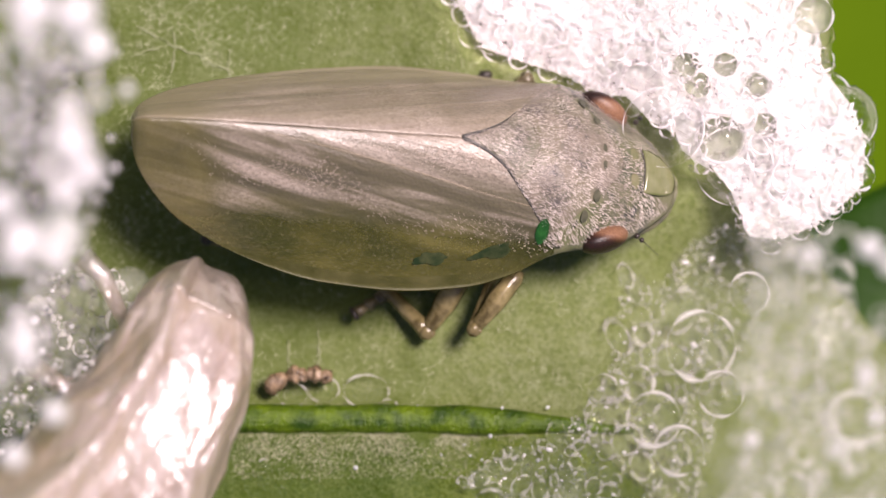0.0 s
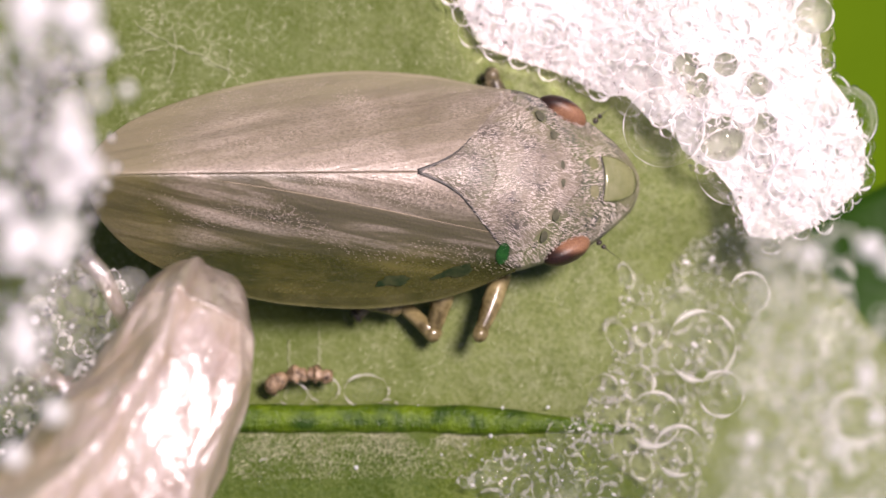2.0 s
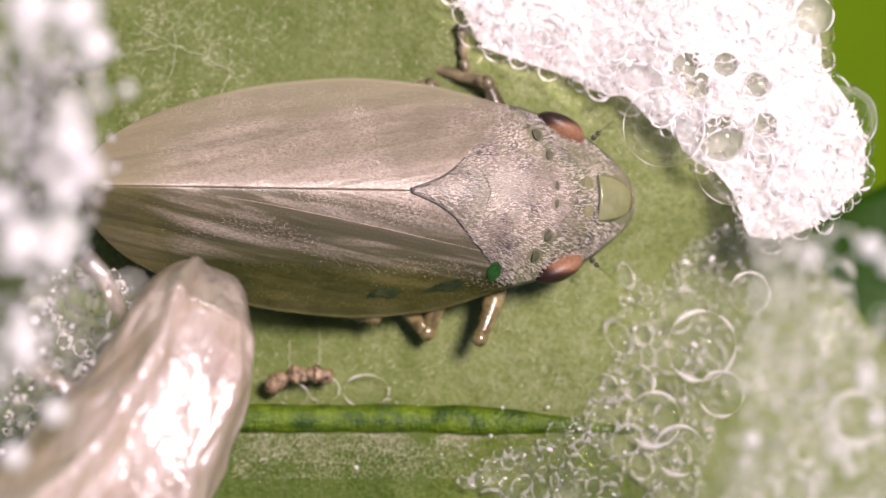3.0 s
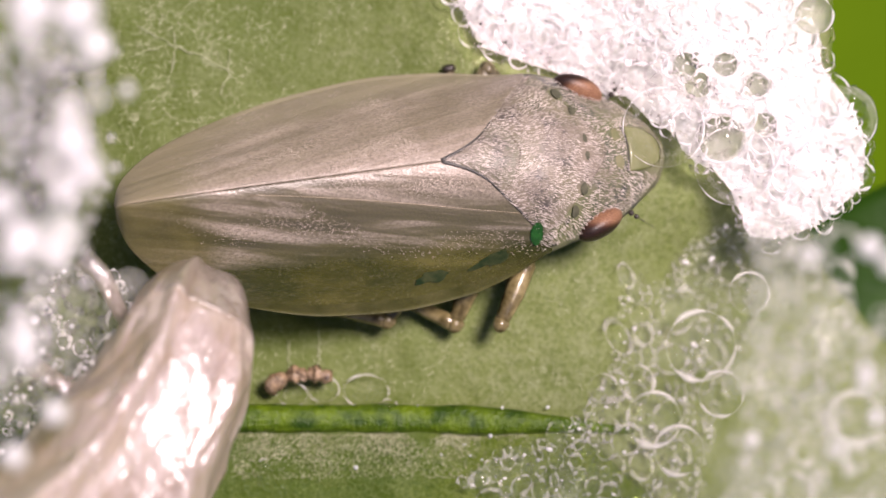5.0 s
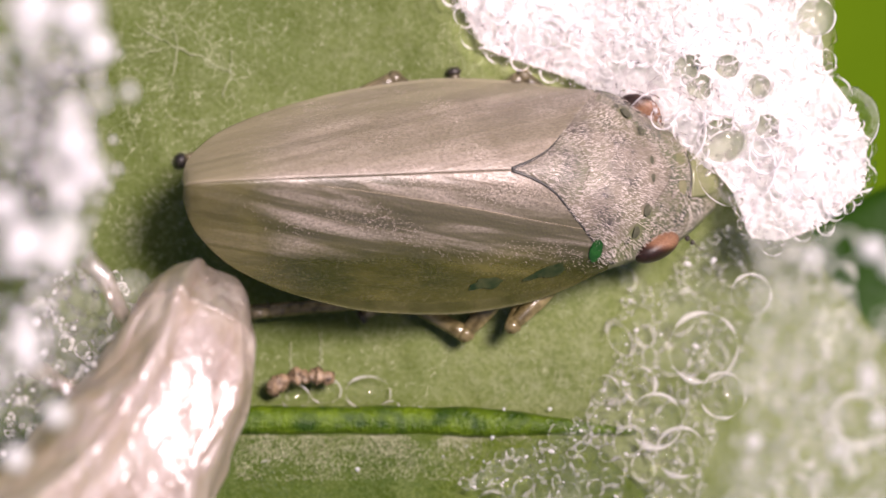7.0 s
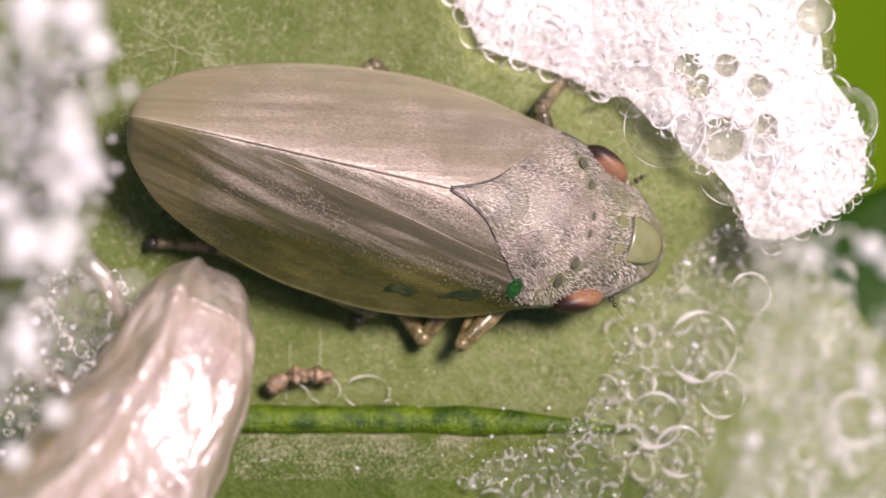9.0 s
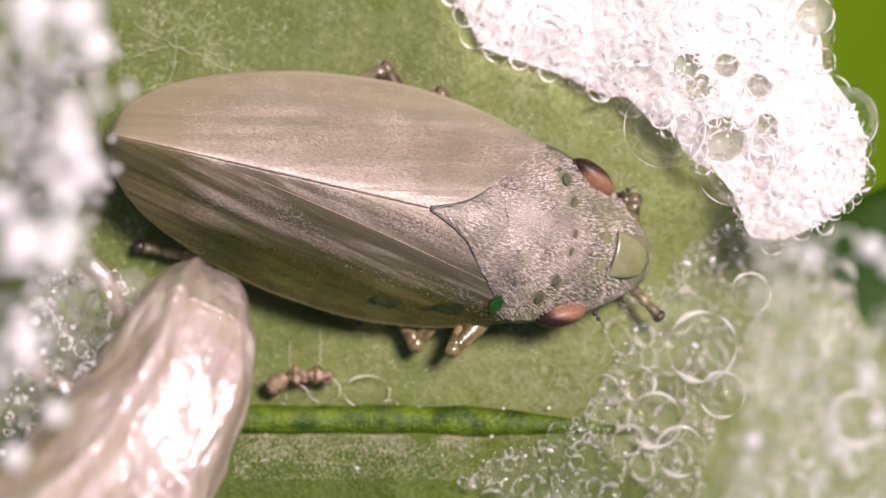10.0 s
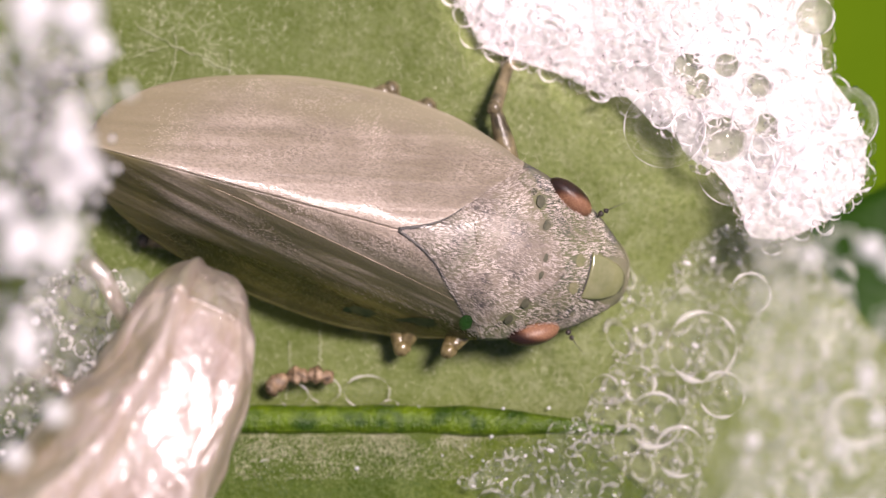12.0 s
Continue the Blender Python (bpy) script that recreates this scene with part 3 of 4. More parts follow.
    for x, y, z, r in big:
        bubble(froth, x, y, z - 0.15, r, FILM, BEAD, 0.014 if r > 0.3 else 0.04, 1.0, r > 0.3)
        if 0.135 < r < 0.3 and x > 2.3:
            bowls.append(([(a, b, 2 * (z - 0.2) - c) for a, b, c in dome((x, y, z - 0.2), r * 0.98, 3)[0]], dome((x, y, z - 0.2), r * 0.98, 3)[1]))
    for x, y, r, d, k in scatter(outline, 21, 90, lambda k, d, p: 0.09 + 0.11 * k, 0.9):
        if any(math.hypot(x - q[0], y - q[1]) < q[3] * 0.9 for q in big):
            continue
        bubble(froth, x, y, top(x, y) + 0.05 + 0.1 * k, r, FILM, BEAD, 0.06)
    many("hollow_froth", froth, [(np.array(v), f) for v, f in bowls], HOLLOW, "milky far walls of the larger bubbles", False)
    return froth


build_upper_froth()


def build_side_froth():
    outline = [(-5.28, 2.93), (-3.82, 2.93), (-3.65, 2.23), (-3.76, 1.76), (-3.82, 1.41), (-3.73, 0.82), (-3.88, 0.36), (-4.00, -0.17), (-4.23, -0.70), (-4.29, -1.22), (-4.58, -1.63), (-5.28, -1.86)]
    froth = thing("spittle_froth", "blurred white column of froth close to the lens", "foam")
    froth.scale = (0.945, 0.945, 1.5)
    core = []
    for x, y, r, d, k in scatter(outline, 13, 150, lambda k, d, p: 0.07 + 0.17 * k * k, 0.85):
        top = 5.0 + 1.4 * min(d, 1.0)
        core.append(ball((x, y, top - 3.2 * ((k * 7.3) % 1)), (r, r, r), 2))
        for z in (0.4,):
            if d > 0.30:
                core.append(ball((x - 0.1 * (5 - z) * 0.3, y, z + 0.6 * k), (r * 1.8, r * 1.8, r * 2.8), 1))
    many("fine_froth", froth, core, LOOSE, "loose white fine froth")
    # White beads added to stand in for out-of-focus sun glints on the bubbles.
    glints = [ball((x, y, 5.9 + 1.3 * min(d, 1.0) + 0.4 * k), (r, r, r), 2) for x, y, r, d, k in scatter(outline, 15, 75, lambda k, d, p: 0.05 + 0.14 * k * k, 1.35)]
    many("bright_froth", froth, glints, FROTH, "white beads in place of blurred sun glints")
    walls = [dome((x, y, 5.6 + 1.2 * min(d, 1.0) + 0.3 * k), r, 3) for x, y, r, d, k in scatter(outline, 14, 110, lambda k, d, p: 0.08 + 0.15 * k, 0.85)]
    many("tiny_froth", froth, walls, FILM_SOFT, "clear small bubbles", False)
    # Larger white balls, each imitating the disc of one blurred glint.
    for x, y, z, r in [(-3.33, 1.67, 5.20, 0.077), (-3.73, 2.38, 6.50, 0.243), (-4.28, 0.06, 6.50, 0.232), (-3.79, 1.08, 6.50, 0.220), (-3.85, 0.59, 6.40, 0.186), (-4.35, -0.96, 6.00, 0.199), (-4.06, -1.72, 5.50, 0.142), (-4.19, 2.44, 6.50, 0.232), (-4.49, -2.18, 5.50, 0.142), (-3.61, 0.79, 6.50, 0.174), (-4.03, 0.15, 5.50, 0.265), (-3.71, 2.15, 5.00, 0.208)]:
        part('drop', ball((x, y, z), (r, r, r), 3), FROTH, froth, 'white bead in place of a blurred glint')


build_side_froth()


def build_lower_froth():
    outline = [(2.12, -0.25), (2.57, -0.51), (2.83, 0.01), (3.22, 0.27), (3.61, 0.14), (3.71, -0.77), (3.35, -1.55), (3.09, -2.33), (2.96, -2.98), (0.62, -2.98), (0.23, -2.66), (0.75, -2.27), (1.40, -2.07), (1.79, -1.68), (1.99, -1.29)]
    froth = thing("wet_froth", "loose clear bubbles of froth on the wet leaf", "foam")
    walls, beads, threads = [], [], []
    for x, y, r, d, k in scatter(outline, 31, 300, lambda k, d, p: 0.05 + 0.17 * k * k + 0.05 * min(1, d), 0.80):
        z = leaf_height(x, y) + 0.1 + 0.25 * k
        walls.append(dome((x, y, z), r, 2))
        ring = rim((x, y, z), r, 0.008 + 0.085 * r, (1.3 * k - 0.65, 0.9 * math.sin(9 * k)), 0.72 + 0.5 * ((k * 13) % 1), 24, 6)
        (beads if (k * 29) % 1 < 0.9 else threads).append(ring)
    many("thread_froth", froth, threads, WATER, "clear threads of liquid between the bubbles", False)
    many("tiny_froth", froth, walls, FILM, "clear small bubbles", False)
    many("bead_froth", froth, beads, BEAD_PALE, "pale beads of liquid round the bubbles")
    flecks = [ball((x, y, leaf_height(x, y) + 0.1 + 0.3 * k), (r, r * (1 + 0.8 * k), r), 2, Euler((0, 0, 6 * k)).to_matrix()) for x, y, r, d, k in scatter(outline, 33, 60, lambda k, d, p: 0.010 + 0.02 * k * k, 1.2)]
    many("fleck_froth", froth, flecks, BEAD, "small white flecks of froth")
    part("liquid", milky([(2.12, -0.25), (2.57, -0.51), (2.83, 0.01), (3.22, 0.27), (4.39, 0.14), (4.65, -0.64), (5.30, -1.29), (5.30, -2.98), (0.62, -2.98), (0.23, -2.66), (0.75, -2.27), (1.40, -2.07), (1.79, -1.68), (1.99, -1.29)], lambda x, y: leaf_height(x, y) + 0.07, 60), MILKY, froth, "thin cloudy liquid on the leaf").visible_shadow = False
    for x, y, z, r in [(2.97, -1.12, 0.40, 0.400), (2.43, -1.96, 0.40, 0.310), (3.51, -0.51, 0.60, 0.231), (2.24, -1.54, 0.30, 0.194), (2.72, -2.32, 0.40, 0.284), (0.78, -2.44, 0.40, 0.219), (0.43, -2.70, 0.40, 0.194), (1.39, -2.64, 0.40, 0.219), (1.85, -1.61, 0.30, 0.168), (1.14, -2.32, 0.30, 0.155), (3.20, -1.67, 0.40, 0.258), (-2.12, -2.70, 0.50, 0.206), (-1.86, -2.76, 0.50, 0.129), (-1.78, -2.60, 0.50, 0.090), (-2.02, -2.51, 0.50, 0.103)]:
        bubble(froth, x, y, z - 0.2, r, FILM, BEAD_CLEAR, 0.07)
    right = [(3.43, 0.07), (4.24, 0.13), (4.43, -0.50), (4.75, -1.00), (5.12, -1.63), (5.12, -3.01), (2.80, -3.01), (3.11, -2.00), (3.36, -1.25)]
    high = thing("wet_froth", "blurred watery froth over the leaf edge", "foam")
    high.scale = (0.968, 0.968, 1.5)
    walls, beads = [], []
    for x, y, r, d, k in scatter(right, 35, 90, lambda k, d, p: 0.07 + 0.24 * k, 0.85):
        z = 3.0 + 2.2 * k
        beads.append(rim((x, y, z), r, 0.012 + 0.10 * r, (0.9 * k - 0.45, 0.7 * math.sin(9 * k)), 1, 22, 5))
    many("bead_froth", high, beads, BEAD_CLEAR, "pale blurred beads of liquid")
    haze = [ball((x, y, 2.4 + 1.5 * k), (r, r, r * 0.6), 2) for x, y, r, d, k in scatter(right, 36, 22, lambda k, d, p: 0.10 + 0.22 * k, 0.8)]
    many("wall_froth", high, haze, HAZE, "pale watery bubbles", False)
    part("liquid", milky(right, lambda x, y: 3.4 + 0.6 * noise.noise((x * 0.8, y * 0.8, 2))), MILKY, high, "thin cloudy liquid").visible_shadow = False
    # Glints over the wet froth, imitated by small white balls.
    for x, y, z, r in [(4.05, -2.06, 5.50, 0.100), (3.82, -0.08, 5.00, 0.101), (4.41, -1.27, 5.00, 0.083), (4.42, 0.01, 5.20, 0.130), (4.63, -0.17, 5.20, 0.119), (4.39, -1.42, 5.00, 0.083), (4.61, -1.81, 4.00, 0.073), (3.31, -2.05, 4.00, 0.085)]:
        part('drop', ball((x, y, z), (r, r, r), 3), FROTH, high, 'white bead in place of a blurred glint')


build_lower_froth()


def build_low_side_froth():
    outline = [(-4.27, -0.18), (-3.76, -0.25), (-3.19, -0.63), (-3.44, -1.26), (-3.95, -2.02), (-4.58, -2.91), (-5.22, -3.03), (-5.22, -1.77), (-4.71, -1.26)]
    froth = thing("wet_froth", "clear wet bubbles between the froth and the cast skin", "foam")
    walls, beads, threads, fine = [], [], [], []
    for x, y, r, d, k in scatter(outline, 51, 150, lambda k, d, p: 0.04 + 0.16 * k * k, 0.8):
        z = 0.4 + 2.6 * k
        walls.append(dome((x, y, z), r, 2))
        ring = rim((x, y, z), r, 0.012 + 0.11 * r, (1.2 * k - 0.6, 0.7 * math.sin(9 * k)), 0.75 + 0.5 * ((k * 13) % 1), 24, 6)
        (beads if (k * 29) % 1 < 0.45 else threads).append(ring)
        if k > 0.72:
            fine.append(ball((x, y, z + 0.2), (0.3 * r, 0.3 * r, 0.3 * r), 2))
    many("tiny_froth", froth, walls, FILM, "clear small bubbles", False)
    many("bead_froth", froth, beads, BEAD_CLEAR, "pale beads of liquid round the bubbles")
    many("thread_froth", froth, threads, WATER, "clear threads of liquid between the bubbles", False)
    many("fleck_froth", froth, fine, FROTH, "small white flecks of froth")
    soft = [ball((x, y, 0.5 + 1.6 * k), (r, r, r), 2) for x, y, r, d, k in scatter(outline, 52, 90, lambda k, d, p: 0.10 + 0.20 * k, 0.7)]
    many("wall_froth", froth, soft, HAZE, "pale watery bubbles", False)
    part("liquid", milky(outline, lambda x, y: 1.2 + 0.5 * noise.noise((x, y, 5))), MILKY, froth, "thin cloudy liquid").visible_shadow = False


build_low_side_froth()


# ---- the cast skin and its crumbs ----
def build_cast_skin():
    skin = thing("cast_skin", "crumpled translucent cast skin of the nymph", "insect skin")
    spine = [(-5.28, -4.33, 4.3), (-4.31, -3.36, 3.7), (-3.38, -2.25, 3.0), (-2.88, -1.28, 2.72), (-2.60, -0.25, 1.95)]
    sx = [curve_of(np.linspace(0, 1, len(spine)), [p[k] for p in spine]) for k in range(3)]
    rad = curve_of([0, 0.25, 0.5, 0.75, 0.9, 0.97, 1.0], [1.15, 1.12, 0.98, 0.80, 0.58, 0.34, 0.06])

    def wall(t, a):
        c = np.array([f(t) for f in sx])
        d = np.array([f(min(1, t + 0.01)) - f(max(0, t - 0.01)) for f in sx])
        d /= np.linalg.norm(d)
        side = np.cross(d, (0, 0, 1))
        side /= np.linalg.norm(side)
        up = np.cross(side, d)
        n = noise.noise((t * 5, math.cos(a) * 1.4, math.sin(a) * 1.4)) * 0.14 + noise.noise((t * 13, math.cos(a) * 3, math.sin(a) * 3)) * 0.04
        n += 0.12 * math.exp(-((a - 1.9) / 0.14) ** 2) + 0.008 * math.sin(t * 46) + 0.08 * (0.35 - abs(noise.noise((t * 7, math.cos(a) * 2.2 + 4, math.sin(a) * 2.2))))
        r = rad(t) * (1 + n)
        lean = math.cos(a - 1.34)
        if a < 1.8 and lean > 0.3:
            r = min(r, rad(t) * (0.78 + 0.5 * n) / lean)
        return c + r * (math.cos(a) * side + 1.15 * math.sin(a) * up)
    ring = np.linspace(0, 2 * math.pi, 90)
    part("shell", sheet(wall, np.linspace(0, 0.84, 90), ring), SKIN, skin, "rosy white crumpled shell", 0.03)
    part("head_shell", sheet(wall, np.linspace(0.83, 1, 30), ring), SKIN_CLEAR, skin, "clear crumpled head end", 0.02)
    for pts, r in SKIN_LEGS:
        part("leg_skin", tube(pts, np.linspace(r, r * 0.5, len(pts)), 8), SKIN_CLEAR, skin, "empty clear leg")
    return skin


SKIN_LEGS = [([(-3.95, -0.09, 2.6), (-3.73, -0.30, 2.6), (-3.54, -0.74, 2.3), (-3.26, -1.24, 1.9)], 0.13), ([(-4.51, -1.30, 2.4), (-4.07, -1.55, 2.8), (-3.51, -1.74, 2.6)], 0.12)]
build_cast_skin()


def build_crumb():
    crumb = thing("skin_fragment", "brown shed leg piece in clear droplets on the rib", "insect skin")
    pts = [(-1.26, -1.47, 0.25), (-1.55, -1.44, 0.25), (-1.78, -1.47, 0.24), (-2.04, -1.62, 0.2)]
    for i in range(len(pts) - 1):
        a, b = np.array(pts[i]), np.array(pts[i + 1])
        q = [a + (b - a) * t + 0.02 * np.array(noise.noise_vector((a[0] * 5 + t * 3, a[1], i))) for t in np.linspace(0, 1, 9)]
        v, f = tube(q, [(0.10 + 0.05 * noise.noise((t * 4, i, a[0]))) * (1 - 0.4 * abs(2 * t - 1) ** 4) for t in np.linspace(0, 1, 9)], 10)
        v = np.array([p + 0.03 * np.array(noise.noise_vector(Vector(p) * 9)) for p in v])
        part("segment", (v, f), BROWN, crumb)
    drops = thing("droplets", "clear water bubbles beside the brown fragment", "bubble")
    for x, y, z, r, s in [(-0.87, -1.64, 0.22, 0.26, 0.72), (-1.36, -1.62, 0.20, 0.18, 0.80), (-1.71, -1.68, 0.25, 0.17, 0.80), (-0.61, -1.80, 0.30, 0.10, 0.70)]:
        bubble(drops, x, y, z - 0.1, r, FILM, BEAD_CLEAR, 0.05, s)


build_crumb()


def build_dew():
    rng = random.Random(17)
    for _ in range(20):
        x = rng.uniform(-2.0, 1.3)
        y = rng.choice((rng.uniform(-2.75, -2.05), rng.uniform(-1.98, -1.8)))
        r = rng.uniform(0.010, 0.026)
        tagged(part("dew_drop", ball((x, y, leaf_height(x, y) + (0.13 if y > -2.02 else 0.01) + r * 0.7), (r, r, r * 0.8), 2), DEW), "tiny bright water drop on the leaf", "drop", "dew on the leaf")


build_dew()


# ---- the froghopper, in its own space: head along x, back up, origin at the scutellum's tip ----
STATIONS = [-3.68, -3.62, -3.48, -3.1, -2.13, -1.42, -0.6, 0.14, 0.66, 1.05, 1.2, 1.435, 1.69, 2.05, 2.22, 2.42, 2.52, 2.60]
ridge = curve_of(STATIONS, [0.02, 0.10, 0.15, 0.16, 0.13, 0.09, 0.04, 0.0, -0.06, -0.13, -0.17, -0.25, -0.37, -0.60, -0.71, -0.88, -0.99, -1.12])
half = curve_of(STATIONS, [0.10, 0.30, 0.50, 0.80, 1.15, 1.29, 1.35, 1.29, 1.17, 1.06, 1.03, 0.96, 0.85, 0.69, 0.56, 0.38, 0.26, 0.08])
low = curve_of(STATIONS, [-0.15, -0.30, -0.49, -0.80, -1.13, -1.23, -1.23, -1.20, -1.07, -0.80, -0.70, -0.76, -0.88, -1.02, -1.04, -1.10, -1.14, -1.22])
power = curve_of([-3.8, 0.9, 1.2, 1.7, 2.2, 2.6], [2.3, 2.3, 2.4, 2.2, 2.0, 2.0])
keel = curve_of([-3.8, -2.4, -1.0, 0.2, 1.0], [0.10, 0.14, 0.28, 0.45, 0.6])
fore = curve_of([-3.8, 0.1, 0.5, 1.0, 2.6], [0.0, 0.0, 0.4, 1.0, 1.0])
inner = curve_of([0.0, 0.27, 0.47, 0.62, 0.80, 1.0, 1.14], [0.006, 0.12, 0.25, 0.41, 0.62, 0.85, 1.0])


def backs(x, y):
    """Heights of the insect's back: a roof with a rounded keel over the wings, a vault over the fore body."""
    u = np.minimum(1.0, np.abs(y) / half(x))
    e = keel(x)
    roof = (np.sqrt(u * u + e * e) - e) / (np.sqrt(1 + e * e) - e)
    f = fore(x)
    return ridge(x) + (low(x) - ridge(x)) * ((1 - f) * roof + f * u ** power(x))


def back(x, y):
    return float(backs(x, y))


def patch(cx, cy, rx, ry, turn=0.0, lift=0.006, n=28, ragged=0.15):
    """A small oval lying on the back, slightly domed."""
    v, f = [(cx, cy, back(cx, cy) + lift * 1.05)], []
    c, s = math.cos(radians(turn)), math.sin(radians(turn))
    for k in range(n):
        a = 2 * math.pi * k / n
        g = 1 + ragged * noise.noise((cx * 7 + 1.6 * math.cos(a), cy * 7 + 1.6 * math.sin(a), 0.5))
        u, w = rx * g * math.cos(a), ry * g * math.sin(a)
        x, y = cx + c * u - s * w, cy + s * u + c * w
        v.append((x, y, back(x, y) + lift))
    f = [(0, 1 + k, 1 + (k + 1) % n) for k in range(n)]
    return np.array(v), f


def hairs(seed, count, xs, ys, length, width, lift, keep, share=lambda x, y: 1.0):
    """Short silky hairs lying backwards along the back, thicker in some places than in others."""
    rng = np.random.default_rng(seed)
    x, y = rng.uniform(*xs, count), rng.uniform(*ys, count)
    ok = keep(x, y) & (rng.random(count) < share(x, y))
    x, y = x[ok], y[ok]
    n = len(x)
    s = length * rng.uniform(0.6, 1.35, n)
    a = math.pi + rng.uniform(-0.25, 0.25, n) + 0.4 * y + 0.35 * np.sin(x * 5.1 + 2.0 * y) * np.sin(y * 4.3 - x)
    qx, qy = -np.sin(a) * width, np.cos(a) * width
    tip = (x + np.cos(a) * s, y + np.sin(a) * s)
    v = np.empty((n, 3, 3))
    v[:, 0] = np.stack((x - qx, y - qy, backs(x - qx, y - qy) + lift), 1)
    v[:, 1] = np.stack((x + qx, y + qy, backs(x + qx, y + qy) + lift), 1)
    v[:, 2] = np.stack((*tip, backs(*tip) + lift + 0.20 * s), 1)
    return v.reshape(-1, 3), [(3 * k, 3 * k + 1, 3 * k + 2) for k in range(n)]


def build_froghopper():
    bug = thing("froghopper", "pale newly moulted froghopper with folded cream wings", "insect")
    front = lambda y: 1.90 - 0.62 * (abs(y) / 0.75) ** 1.8
    for s, name in ((1, "left"), (-1, "right")):
        def wing(x, t, s=s):
            y0 = float(inner(x)) if x > 0 else 0.004
            flare = (0.015 if s > 0 else 0.018) * max(0.0, min(1.0, (x + 3.3) / 1.5, (1.1 - x) / 0.5))
            y = y0 + (float(half(x)) * (1 + flare) - y0) * t
            fan = y - 0.18 * x
            z = back(x, y) + 0.012 + 0.016 * min(1, 6 * t) * min(1, 4 * (1 - t)) * noise.noise((fan * 6.5, x * 0.35, 2.0))
            return x, s * y, z + (0.007 if s > 0 else 0.0)
        xs = np.concatenate([np.linspace(-3.68, -3.3, 18), np.linspace(-3.25, 1.12, 90)])
        g = sheet(wing, xs, np.linspace(0, 1, 64))
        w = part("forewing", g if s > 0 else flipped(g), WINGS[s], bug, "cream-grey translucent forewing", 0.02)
        line = [(x, s * (0.09 + 0.55 * ((x + 2.2) / 3.0) ** 1.15)) for x in np.linspace(-2.2, 0.8, 26)]
        part("vein", tube([(x, y, back(x, y) + 0.012) for x, y in line], 0.006, 5), VEIN, w, "fine yellowish vein")
        seam = [(x, s * float(inner(x))) for x in np.linspace(0.0, 0.64 if s > 0 else 0.98, 24)]
        part("suture", tube([(x, y, back(x, y) + 0.022) for x, y in seam], [0.024 * (1 - 0.78 * x / seam[-1][0]) for x, y in seam], 6), SUTURE, w, "dark seam along the scutellum")
        wide = lambda x: max(0.02, min(1.0, (x + 3.0) / 1.2, (1.0 - x) / 0.7))
        edge = sheet(lambda x, t: (wing(x, 0.998 - 0.085 * (1 - t) * wide(x))[0], wing(x, 0.998 - 0.085 * (1 - t) * wide(x))[1], wing(x, 0.998 - 0.085 * (1 - t) * wide(x))[2] + 0.002 + 0.006 * math.sin(math.pi * t)), np.linspace(-3.0, 0.95, 60), np.linspace(0, 1, 7))
        if s < 0:
            part("wing_margin", flipped(edge), MARGIN, w, "pale olive outer margin")
        if s < 0:
            part("mottle", patch(0.45, -1.02, 0.22, 0.055, 14, 0.034, ragged=0.6), MOTTLE, w, "dark green patch")
            part("mottle", patch(-0.25, -1.10, 0.19, 0.05, 4, 0.034, ragged=0.6), MOTTLE, w, "dark green patch")
        tagged(part("wing_hair", hairs(40 + s, 24000, (-3.1, 1.05), sorted((0.01 * s, 1.3 * s)), 0.024, 0.0024, 0.037 if s > 0 else 0.031,
                                       lambda x, y: (np.abs(y) < half(x) * 0.97) & ((x < 0) | (np.abs(y) > inner(x) + 0.02)),
                                       lambda x, y: np.clip((0.85 if s < 0 else 1.15) - (1.3 if s < 0 else 0.4) * (np.abs(y) - 0.14 * x) + 0.5 * np.sin(9.0 * (np.abs(y) - 0.2 * x) + 0.8 * np.sin(3 * x)), 0.0 if s < 0 else 0.2, 1.0) * np.clip((x + 3.1) / 0.8, 0, 1)), WING_HAIR, w, "short silky hairs"), kind="stuff")
        eye_turn = Euler((radians(-18 * s), radians(18), radians(-27 * s)))
        part("eye", ball((1.71, s * 0.79, -0.86), (0.31, 0.15, 0.22), 4, eye_turn.to_matrix()), EYE, bug, "red-brown faceted eye")
        base = np.array((2.10, s * 0.70, -0.93))
        ant = part("antenna", join([ball(base, (0.035, 0.035, 0.035), 2), ball(base + (0.05, s * 0.05, 0.01), (0.03, 0.03, 0.03), 2),
                                    tube([base + (0.05, s * 0.05, 0.01), base + (0.12, s * 0.11, 0), base + (0.24, s * 0.2, -0.05)], [0.006, 0.004, 0.002], 5)]), CLAW, bug, "tiny black antenna with a fine bristle")
    part("green_spot", patch(0.965, -0.865, 0.075, 0.105, -18, 0.045), GREEN_SPOT, bug, "small bright green spot")
    scut = sheet(lambda x, t: (x, t * float(inner(x)), back(x, t * float(inner(x))) - 0.004 + 0.03 * (1 - t * t) * math.sin(min(1, x / 0.9) * math.pi)),
                 np.linspace(0.0, 0.95, 30), np.linspace(1, -1, 24))
    part("scutellum", flipped(scut), SCUTELLUM, bug, "pale triangular scutellum", 0.03)

    def hind(y):
        return float(np.interp(abs(y), [0.0, 0.30, 0.41, 0.62, 0.85, 1.0], [0.90, 0.78, 0.62, 0.80, 1.0, 1.14]))

    def prono(t, w):
        y = w * 1.0
        x0, x1 = hind(y), max(hind(y) + 0.05, front(y))
        x = x0 + (x1 - x0) * t
        y = w * min(1.0, float(half(x)) * 0.985)
        return x, y, back(x, y) + 0.014 + 0.02 * math.sin(math.pi * t) * (1 - w * w)
    part("pronotum", flipped(sheet(prono, np.linspace(0, 1, 36), np.linspace(1, -1, 60))), PRONOTUM, bug, "grey-blotched silky pronotum", 0.04)

    def head(t, w):
        x0 = front(w) - 0.06
        x = x0 + (2.60 - x0) * t
